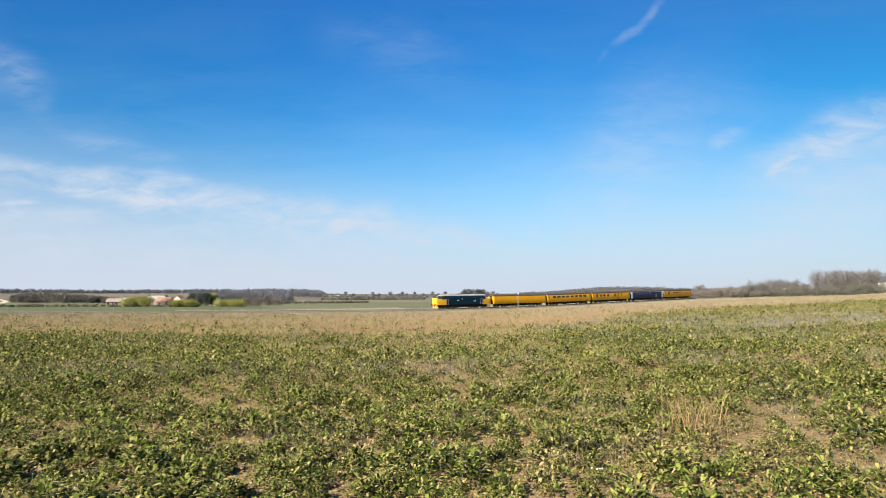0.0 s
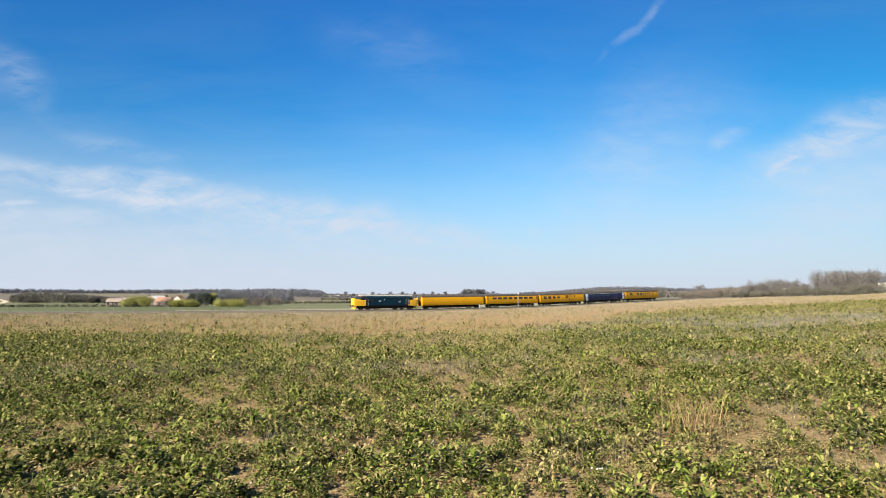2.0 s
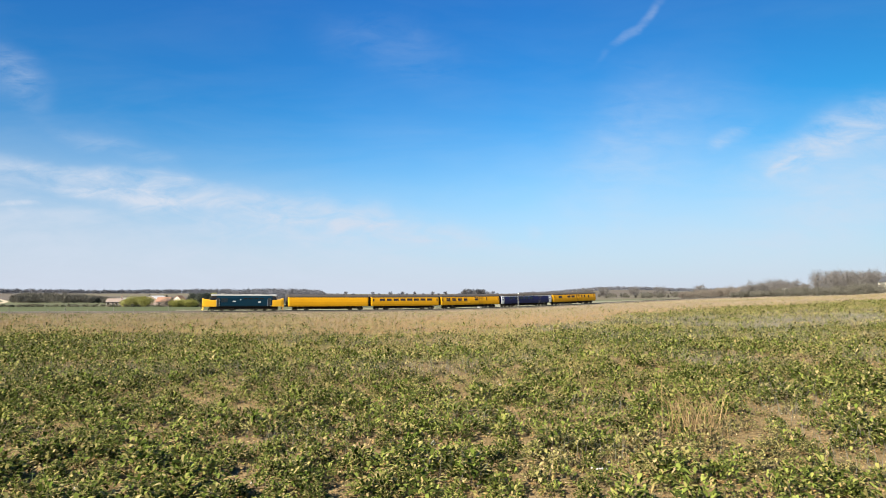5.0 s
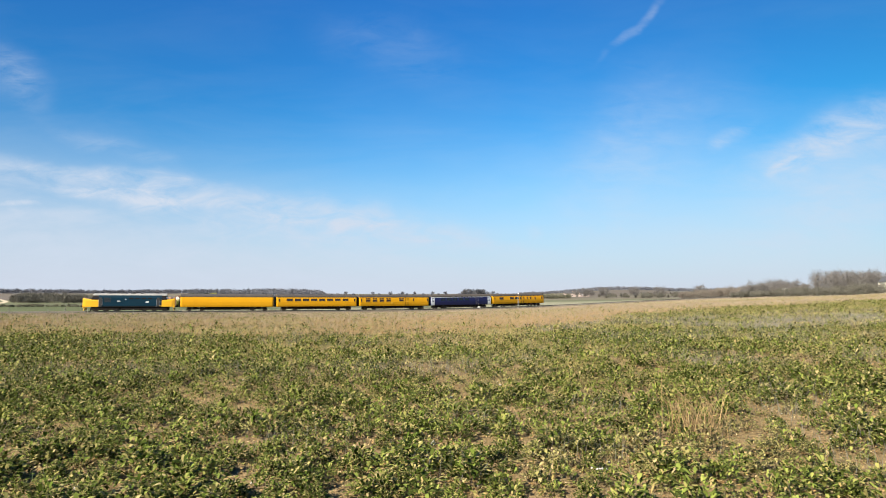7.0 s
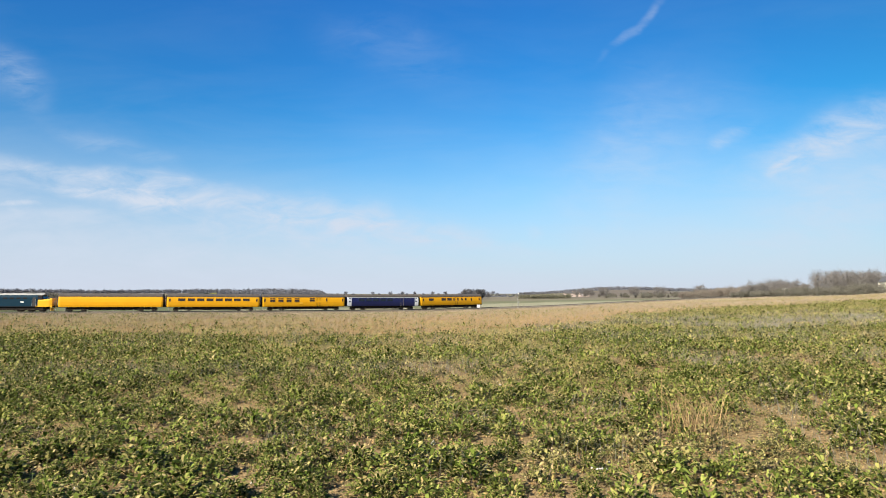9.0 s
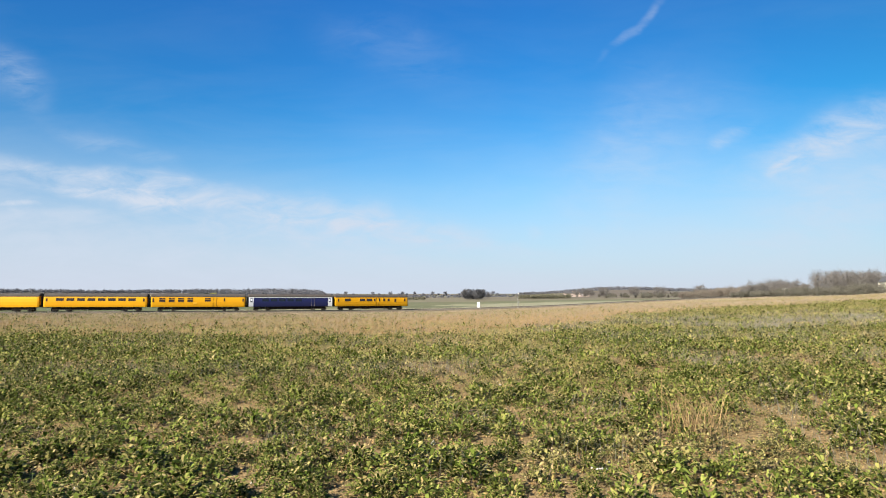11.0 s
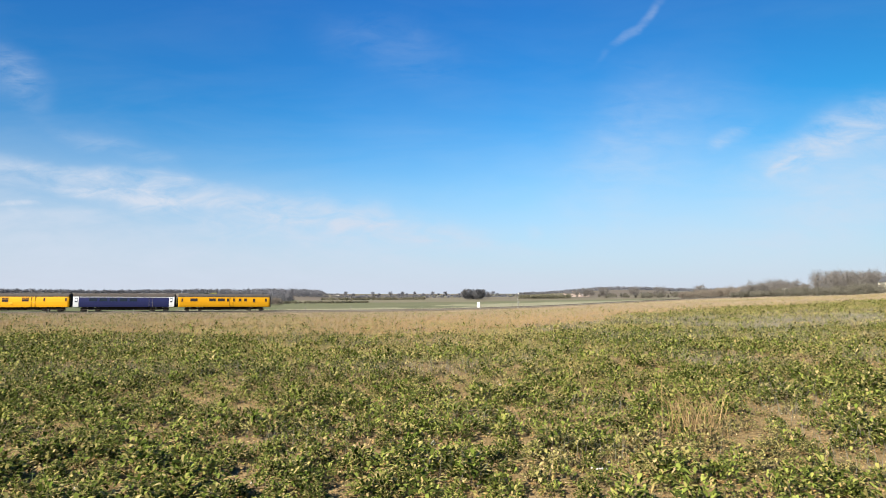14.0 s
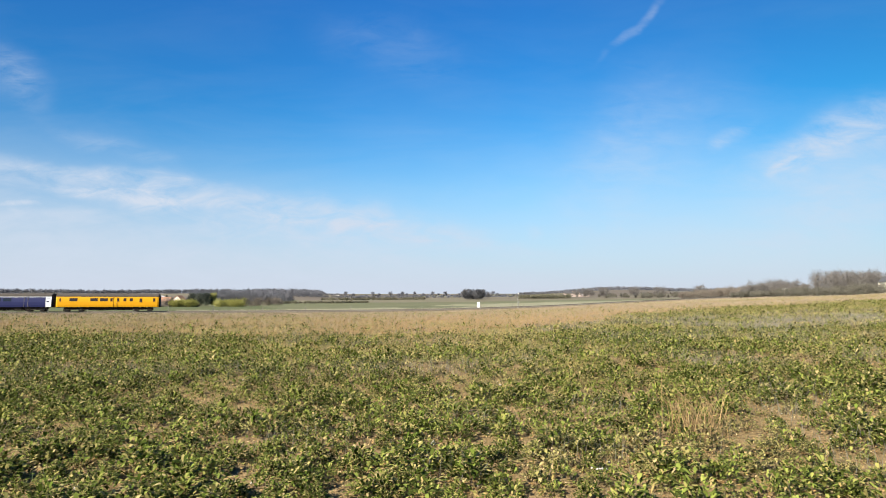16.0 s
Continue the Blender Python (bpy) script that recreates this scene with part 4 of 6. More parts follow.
# ---- line-side things ----
def fence():
    post_bm = boxes((-0.045, 0.045, -0.045, 0.045, -0.3, 1.2), bevel=0.012)
    me = bpy.data.meshes.new("post")
    post_bm.to_mesh(me)
    post_bm.free()
    me.materials.append(M["post"])
    fn = thing("line_fence", "post and wire fence along the railway", "fence")
    rng = random.Random(4)
    feet = []
    for s in np.arange(-14.0, 330.0, 7.3):
        p = beside(s + rng.uniform(-0.6, 0.6), -7.5)
        p.z = gz(p.x, p.y)
        feet.append(p)
        o = new("post", me)
        o.parent = fn
        o.matrix_basis = pose(p.x, p.y, p.z, rng.uniform(-3, 3), rng.uniform(-3, 3), rng.uniform(0, 90))
    for hgt in (0.45, 0.8, 1.15):
        verts, faces = [], []
        for p in feet:
            verts += [p + Vector((0, 0, hgt)), p + Vector((0.008, 0, hgt + 0.01)), p + Vector((-0.008, 0, hgt + 0.01))]
        for i in range(len(feet) - 1):
            for k in range(3):
                a, b = i * 3 + k, i * 3 + (k + 1) % 3
                faces.append((a, b, b + 3, a + 3))
        link_mesh("wire", verts, faces, M["wire"], fn)


fence()


def far_fence():
    me_bm = boxes((-0.07, 0.07, -0.07, 0.07, -0.3, 1.3), bevel=0.02)
    me = bpy.data.meshes.new("post")
    me_bm.to_mesh(me)
    me_bm.free()
    me.materials.append(M["post"])
    fn = thing("field_fence", "row of weathered posts beyond the railway", "fence")
    rng = random.Random(9)
    for s in np.arange(-20.0, 300.0, 11.0):
        p = beside(s + rng.uniform(-1, 1), 8.0)
        o = new("post", me)
        o.parent = fn
        o.matrix_basis = pose(p.x, p.y, gz(p.x, p.y), rng.uniform(-4, 4), rng.uniform(-4, 4), rng.uniform(0, 90))


far_fence()


def signal_post(b, y, height):
    g = gz(b * y, y)
    s = thing("signal_post", "slim grey railway signal post with a white head", "signal")
    s.location = (b * y, y, g)
    bm = bmesh.new()
    tube(bm, (0, 0, -0.3), (0, 0, height), 0.055, 0.042, 10)
    part("mast", bm, M["post"], s)
    part("head", boxes((-0.15, 0.15, -0.10, 0.10, height - 0.22, height + 0.12), bevel=0.05), M["cabinet"], s, "white signal head")
    bm = bmesh.new()
    for z in (height - 0.14, height + 0.04):
        tube(bm, (0, 0.10, z), (0, 0.24, z), 0.08, 0.09, 12)
    part("hood", bm, M["black"], s)
    part("base", boxes((-0.3, 0.3, -0.3, 0.3, -0.3, 0.12), bevel=0.03), M["sleeper"], s)
    bm = bmesh.new()
    for dx in (-0.2, 0.2):
        tube(bm, (dx, 0.2, 0.1), (dx, 0.2, height - 0.6), 0.012, 0.012, 5)
    for z in np.arange(0.4, height - 0.7, 0.35):
        tube(bm, (-0.2, 0.2, z), (0.2, 0.2, z), 0.008, 0.008, 5)
    part("ladder", bm, M["steel"], s)


signal_post(0.1300, 163.0, 4.4)


def trackside_cabinet(b, y):
    c = thing("equipment_cabinet", "white upright equipment cabinet beside the railway", "cabinet")
    c.location = (b * y, y, gz(b * y, y))
    part("body", boxes((-0.42, 0.42, -0.35, 0.35, 0.1, 2.0), bevel=0.03), M["cabinet"], c)
    part("plinth", boxes((-0.46, 0.46, -0.39, 0.39, -0.3, 0.1)), M["sleeper"], c)
    part("cap", boxes((-0.47, 0.47, -0.40, 0.40, 2.0, 2.08), bevel=0.02), M["cabinet"], c)
    d = part("door", boxes((-0.37, 0.37, -0.375, -0.35, 0.18, 1.92), bevel=0.008), M["cabinet"], c)
    part("handle", boxes((0.26, 0.29, -0.40, -0.37, 1.0, 1.16)), M["steel"], d)


trackside_cabinet(0.0612, 170.5)


# ---- plants of the field ----
def leaf_mesh(name, base, az, el, length, width, droop, mat, label, category, segs=2):
    """Leaves as folded blades; all arguments are arrays over the leaves. segs 2: a blunt oval leaf, 1: a plain diamond."""
    n = len(az)
    d = np.stack([np.cos(az) * np.cos(el), np.sin(az) * np.cos(el), np.sin(el)], -1)
    side = np.stack([-np.sin(az), np.cos(az), np.zeros(n)], -1)
    up = np.array([0, 0, 1.0])
    pts = [base]
    for t, w in ((0.36, 0.78), (0.78, 0.92)) if segs == 2 else ((0.6, 1.0),):
        c = base + d * (length * t)[:, None] - up * (droop * length * t * t)[:, None]
        lift = up * (width * 0.20)[:, None]
        pts += [c + side * (width * w / 2)[:, None] + lift, c - side * (width * w / 2)[:, None] + lift]
    pts.append(base + d * length[:, None] - up * (droop * length)[:, None])
    k = len(pts)
    V = np.stack(pts, 1).reshape(-1, 3)
    o = (np.arange(n) * k)[:, None]
    tri = np.array([[0, 2, 1], [1, 2, 4], [1, 4, 3], [3, 4, 5]] if segs == 2 else [[0, 2, 1], [1, 2, 3]])
    F = (o[:, :, None] + tri[None]).reshape(-1, 3)
    gather(name, V, F, mat, label, category)


POOL = {}


def gather(name, V, F, mat, label, category):
    """Keep one kind of growth together, to be made into one object."""
    POOL.setdefault(name, []).append((np.asarray(V, np.float32), np.asarray(F, np.int32), mat, label, category))


def pour():
    for name, lots in POOL.items():
        mats = []
        for lot in lots:
            if lot[2] not in mats:
                mats.append(lot[2])
        starts = np.cumsum([0] + [len(lot[0]) for lot in lots])
        V = np.concatenate([lot[0] for lot in lots])
        F = np.concatenate([lot[1] + a for lot, a in zip(lots, starts)])
        ob = mesh_stuff(name, V, F, mats[0], lots[0][3], lots[0][4])
        for m in mats[1:]:
            ob.data.materials.append(m)
        idx = np.concatenate([np.full(len(lot[1]), mats.index(lot[2]), np.int32) for lot in lots])
        if len(ob.data.polygons) == len(idx):
            ob.data.polygons.foreach_set("material_index", idx)


def mesh_stuff(name, V, F, mat, label="", category="", parent=None, smooth=False):
    me = bpy.data.meshes.new(name)
    V, F = np.asarray(V, np.float32), np.asarray(F, np.int32)
    n, m = len(V), len(F)
    me.vertices.add(n)
    me.vertices.foreach_set("co", V.reshape(-1))
    me.loops.add(m * 3)
    me.loops.foreach_set("vertex_index", F.reshape(-1))
    me.polygons.add(m)
    me.polygons.foreach_set("loop_start", np.arange(0, m * 3, 3, dtype=np.int32))
    me.polygons.foreach_set("loop_total", np.full(m, 3, dtype=np.int32))
    me.materials.append(mat)
    me.update(calc_edges=True)
    ob = new(name, me)
    if parent:
        ob.parent = parent
    if label:
        tagged(ob, label, category, kind="stuff")
    return ob


def scatter(rng, count, y0, y1, half=0.92):
    """Points spread evenly over the wedge of field between two depths."""
    y = np.sqrt(rng.rand(count) * (y1 ** 2 - y0 ** 2) + y0 ** 2)
    b = (rng.rand(count) * 2 - 1) * half
    return b * y, y


def field_ratio(x, y):
    return y / np.interp(np.clip(x / np.maximum(y, 8), -1, 0.9), EDGE_B, EDGE_Y)


def straw_share(x, y):
    """How far the dry grass has taken over from the crop, 0 to 1."""
    b = x / np.maximum(y, 4)
    start = np.interp(b, [-0.8, -0.5, -0.25, 0.0, 0.1, 0.2, 0.34, 0.5, 0.6, 0.8], [0.305, 0.295, 0.255, 0.228, 0.25, 0.285, 0.325, 0.38, 0.42, 0.45])
    r = field_ratio(x, y) + (wavy(x, y, 9.0, 21) - 0.5) * 0.16 + (wavy(x, y, 2.0, 22) - 0.5) * 0.05
    return np.clip((r - start) / 0.15 + 0.12, 0, 1)


def planted_grid(rng, y0, y1, gap, half=0.92):
    """Plants sown on a wavering grid over the wedge of field between two depths."""
    w = y1 * half
    gx, gy = np.meshgrid(np.arange(-w, w, gap), np.arange(y0, y1, gap))
    x, y = gx.ravel(), gy.ravel()
    x, y = x + rng.normal(0, gap * 0.34, len(x)), y + rng.normal(0, gap * 0.30, len(y))
    ok = (np.abs(x) < y * half) & (y > y0) & (y < y1)
    return x[ok], y[ok]


def crop(seed, y0, y1, gap, leaves, dead, size, leaf, segs, around=False):
    """Rosettes of narrow leaves, each with withered lower leaves round its foot."""
    rng = np.random.RandomState(seed)
    if around:
        # the same crop goes on beside and behind the camera
        gx, gy = np.meshgrid(np.arange(y0, y1, gap), np.arange(y0, y1, gap))
        x, y = gx.ravel() + rng.normal(0, gap * 0.3, gx.size), gy.ravel() + rng.normal(0, gap * 0.3, gx.size)
        out = ((np.abs(x) > 0.92 * y) | (y < 3.2)) & (np.hypot(x, y) < y1) & (np.hypot(x, y) > 0.9)
        x, y = x[out], y[out]
    else:
        x, y = planted_grid(rng, y0, y1, gap)
    patch = 0.32 * wavy(x, y, 1.5, 31) + 0.40 * wavy(x * 0.55, y, 0.50, 32) + 0.28 * rng.rand(len(x))
    keep = (patch > np.interp(x / np.maximum(np.abs(y), 1), [-0.8, 0.0, 0.8], [0.20, 0.30, 0.34])) & (rng.rand(len(x)) > np.where(y > 36, 0.86, 0.70) * straw_share(x, y))
    x, y, patch = x[keep], y[keep], patch[keep]
    n = len(x)
    z = ground_z(x, y)
    vigour = np.clip((0.55 + 0.8 * patch) * np.exp(rng.normal(0, 0.30, n)), 0.42, 1.5)
    lush = 0.34 * np.clip(-x / np.maximum(np.abs(y), 1) * 2, 0, 1) + 0.40 * np.exp(-((x - 2.4) / 1.4) ** 2 - ((y - 4.95) / 0.55) ** 2) + 0.55 * wavy(x, y, 2.6, 35) + 0.45 * wavy(x, y, 0.9, 36) + rng.normal(0, 0.08, n) > 0.41
    vigour = np.where(lush, vigour * 1.08, vigour * 0.88)
    # plants given the shade-darkened leaf, a larger share to the left
    deep = lush & (0.5 * wavy(x * 0.6, y, 0.6, 37) + 0.5 * rng.rand(n) < np.interp(x / np.maximum(np.abs(y), 1), [-0.8, 0.0, 0.8], [0.56, 0.46, 0.36]))
    lush = lush & ~deep
    for per, mat, name, label, kind_, lift, some in ((leaves, "shade_leaf", "crop_plants", "low green crop rosettes with yellowing leaves", "crop", 30, deep),
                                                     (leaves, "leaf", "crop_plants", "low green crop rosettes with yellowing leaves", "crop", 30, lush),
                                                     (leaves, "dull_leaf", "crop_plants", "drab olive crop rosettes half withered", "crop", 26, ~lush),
                                                     (dead, "withered", "withered_leaves", "withered tan leaves round the crop plants", "leaves", 9, vigour > 0)):
        rep = lambda a: np.repeat(a[some], per)
        k = int(some.sum()) * per
        az = rng.rand(k) * 2 * math.pi
        el = np.radians(rng.normal(lift, lift * 0.8, k)).clip(-0.25 if lift > 20 else 0.0, 1.2)
        length = leaf * (1.0 if lift > 20 else 0.75) * rep(vigour) * (0.45 + 0.75 * rng.rand(k))
        width = length * (0.28 + 0.28 * rng.rand(k))
        droop = rng.rand(k) ** 2 * 0.6 if lift > 20 else rng.rand(k) * 0.15
        reach = rep(vigour) * (1.2 if lift > 20 else 1.9) * size
        rr, ra = rng.rand(k) ** 0.62 * reach, rng.rand(k) * 6.283
        if lift > 20:
            az = ra + rng.normal(0, 0.8, k)
        # the leaves heap up towards the heart of each plant
        heap = (1 - (rr / reach) ** 2) * (0.25 + 0.75 * rng.rand(k)) * rep(vigour) * size * 1.45 if lift > 20 else 0.0
        base = np.stack([rep(x) + rr * np.cos(ra), rep(y) + rr * np.sin(ra), rep(z) + 0.006 + heap], -1)
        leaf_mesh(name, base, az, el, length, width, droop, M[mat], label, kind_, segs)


crop(1, 3.0, 6.5, 0.275, 165, 50, 0.112, 0.050, 2)
crop(2, 6.5, 13.0, 0.285, 104, 14, 0.115, 0.058, 1)
crop(3, 13.0, 26.0, 0.325, 42, 3, 0.128, 0.081, 1)
crop(4, 26.0, 80.0, 0.47, 12, 1, 0.130, 0.110, 1)
crop(5, 80.0, 150.0, 0.90, 9, 1, 0.14, 0.13, 1)
crop(6, -13.0, 13.0, 0.34, 14, 4, 0.12, 0.11, 1, around=True)


def blades(name, x, y, height, width, lean, mat, label, category, seed, tip=0.15, simple=False):
    rng = np.random.RandomState(seed)
    n = len(x)
    z = ground_z(x, y) - 0.02
    az, la = rng.rand(n) * 2 * math.pi, rng.rand(n) * 2 * math.pi
    base = np.stack([x, y, z], -1)
    side = np.stack([np.cos(az), np.sin(az), np.zeros(n)], -1) * (width / 2)[:, None]
    bend = np.stack([np.cos(la), np.sin(la), np.zeros(n)], -1)
    up = np.array([0, 0, 1.0])
    mid = base + up * (height * 0.6)[:, None] + bend * (lean * height * 0.3)[:, None]
    top = base + up * height[:, None] + bend * (lean * height)[:, None]
    V = np.stack([base - side, base + side, mid + side * 0.8, mid - side * 0.8, top + side * tip, top - side * tip], 1).reshape(-1, 3)
    o = (np.arange(n) * 6)[:, None, None]
    F = (o + np.array([[0, 1, 2], [0, 2, 3], [3, 2, 4], [3, 4, 5]])[None]).reshape(-1, 3)
    if simple:
        V = np.stack([base - side, base + side, top], 1).reshape(-1, 3)
        F = np.arange(n * 3).reshape(-1, 3)
    gather(name, V, F, mat, label, category)


def dry_grass():
    """Tan grass, thickest along its near edge, paling and thinning towards the railway."""
    rng = np.random.RandomState(50)
    xs, ys = [], []
    for count, y0, y1 in ((260000, 14, 42), (340000, 42, 72), (200000, 72, 105), (110000, 105, 152)):
        x, y = scatter(rng, count, y0, y1)
        r = field_ratio(x, y)
        front = np.exp(-((straw_share(x, y) - 1) / 0.5) ** 2) * np.interp(r, [0.25, 0.5, 0.8], [1.0, 0.9, 0.6])
        p = np.interp(x / y, [-0.8, -0.35, 0.0], [0.85, 0.85, 1.25]) * front * straw_share(x, y) * (0.30 + 0.70 * wavy(x, y, 3.0, 51)) * (0.15 + 1.15 * wavy(x, y * 0.6, 8.0, 54)) + 0.012
        keep = (rng.rand(count) < p) & (r < 1.06)
        xs.append(x[keep])
        ys.append(y[keep])
    x, y = np.concatenate(xs), np.concatenate(ys)
    n = len(x)
    h = (0.10 + 0.24 * rng.rand(n) ** 1.4) * (0.6 + 0.7 * wavy(x, y, 4.0, 52))
    w = np.clip(y * 0.00024, 0.005, 0.03) * (0.6 + 0.8 * rng.rand(n))
    lean = 0.15 + 0.7 * rng.rand(n)
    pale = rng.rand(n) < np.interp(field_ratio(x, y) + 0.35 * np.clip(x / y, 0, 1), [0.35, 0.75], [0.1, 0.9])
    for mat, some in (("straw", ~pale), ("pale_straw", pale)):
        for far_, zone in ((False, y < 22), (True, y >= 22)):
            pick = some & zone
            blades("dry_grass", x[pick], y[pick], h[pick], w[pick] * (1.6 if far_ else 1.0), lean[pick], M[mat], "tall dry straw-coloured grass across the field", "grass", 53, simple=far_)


dry_grass()


def verge_grass():
    """Tussocks on the slope between the field and the railway, and beyond it."""
    rng = np.random.RandomState(55)
    n = 46000
    s, off = -30 + 330 * rng.rand(n), np.concatenate([-3.0 - 22 * rng.rand(n * 2 // 3), 3.0 + 9 * rng.rand(n - n * 2 // 3)])
    px, py = np.interp(s, LINE_S, LINE_X), np.interp(s, LINE_S, LINE_Y)
    dx, dy = np.interp(s + 1, LINE_S, LINE_X) - px, np.interp(s + 1, LINE_S, LINE_Y) - py
    x, y = px - dy * off, py + dx * off
    h = (0.15 + 0.3 * rng.rand(n)) * (0.5 + wavy(x, y, 5.0, 56))
    blades("verge_grass", x, y, h, 0.05 + 0.05 * rng.rand(n), 0.2 + 0.6 * rng.rand(n), M["pale_straw"], "rough dry grass on the railway verge", "grass", 57, simple=True)


verge_grass()


def rushes():
    """Bleached rushes in the damp pasture just beyond the railway."""
    rng = np.random.RandomState(58)
    n = 26000
    b = -0.46 + 0.85 * rng.rand(n)
    y = np.interp(b, _LB, _LY) + 7 + 26 * rng.rand(n) ** 1.6
    x = b * y
    keep = rng.rand(n) < np.clip((wavy(x, y * 2.2, 9.0, 59) - 0.42) * 5, 0.03, 1)
    x, y = x[keep], y[keep]
    n = len(x)
    blades("rushes", x, y, 0.18 + 0.40 * rng.rand(n), 0.06 + 0.08 * rng.rand(n), 0.2 + 0.5 * rng.rand(n), M["rush"], "bleached rushes in the damp pasture beyond the railway", "rushes", 60, simple=True)


rushes()


def dead_stalks():
    rng = np.random.RandomState(60)
    x, y = (np.concatenate(a) for a in zip(scatter(rng, 150000, 4.2, 45), scatter(rng, 130000, 9.5, 36)))
    band = np.exp(-((y - 12.6 - 0.10 * x + 1.2 * (wavy(x, y, 6, 61) - 0.5)) / 1.3) ** 2) + 0.40 * np.exp(-((y - 24 - 0.25 * x) / 5.0) ** 2) * wavy(x, y, 3.5, 67) + 0.55 * wavy(x, y, 3.0, 68) * np.clip((x / y - 0.10) * 4, 0, 1) * np.clip((y - 13) / 6, 0, 1)
    p = (1.05 * band + 0.05 + 0.16 * (y < 9)) * np.clip((wavy(x, y, 1.6, 62) - 0.3) * 2.6, 0, 1)
    keep = rng.rand(len(x)) < p
    x, y = x[keep], y[keep]
    n = len(x)
    blades("dead_stalks", x, y, 0.14 + 0.24 * rng.rand(n), np.clip(y * 0.00035, 0.003, 0.014) * (0.6 + 0.8 * rng.rand(n)), 0.05 + 0.4 * rng.rand(n), M["stalk"],
           "thin grey dead weed stalks among the crop", "weeds", 63, simple=True)
    # sparse tufts of fresh grass
    x = np.concatenate([a for a in (scatter(rng, 30000, 3.6, 12), scatter(rng, 30000, 12, 40))], axis=1)
    x, y = x[0], x[1]
    keep = rng.rand(len(x)) < 0.25 + 0.6 * np.clip((wavy(x, y, 0.8, 64) - 0.5) * 4, 0, 1)
    x, y = x[keep], y[keep]
    n = len(x)
    blades("grass_tufts", x, y, 0.04 + 0.12 * rng.rand(n), np.clip(y * 0.0008, 0.006, 0.03), 0.2 + 0.6 * rng.rand(n), M["grass"], "fresh grass tufts between the crop plants", "grass", 65, simple=True)
    # thicker bunches of grey weed, and lone leaning stems
    for k, (cx, cy, spread, count) in enumerate(((3.95, 5.3, 0.26, 70), (4.15, 6.2, 0.3, 60), (5.0, 9.0, 0.4, 130), (0.12, 5.4, 0.25, 80), (0.35, 7.4, 0.35, 110), (1.5, 6.0, 0.25, 80), (2.2, 8.2, 0.4, 110), (-1.6, 6.4, 0.3, 70), (4.4, 7.6, 0.35, 90))):
        x, y = cx + rng.normal(0, spread, count), cy + rng.normal(0, spread * 0.8, count)
        blades("dead_stalks", x, y, 0.10 + 0.24 * rng.rand(count), 0.002 + 0.0025 * rng.rand(count), 0.15 + 0.45 * rng.rand(count), M["stalk"], "thin grey dead weed stalks among the crop", "weeds", 90 + k)
    x, y = scatter(rng, 260, 4.3, 22)
    n = len(x)
    blades("golden_stems", x, y, 0.22 + 0.30 * rng.rand(n), 0.0015 + 0.0004 * y, 0.2 + 0.8 * rng.rand(n), M["golden"], "clump of tall golden dead grass stems", "grass", 89)
    # the leaning clump of golden stems
    for k, (cx, cy, spread, count) in enumerate(((2.80, 6.65, 0.13, 70), (2.98, 6.95, 0.20, 50), (2.70, 6.3, 0.14, 26))):
        x, y = cx + rng.normal(0, spread, count), cy + rng.normal(0, spread * 0.7, count)
        n = count
        blades("golden_stems", x, y, 0.22 + 0.54 * rng.rand(n) ** 1.2, 0.004 + 0.004 * rng.rand(n), 0.15 + 0.6 * rng.rand(n), M["golden"], "clump of tall golden dead grass stems", "grass", 66 + k)


dead_stalks()


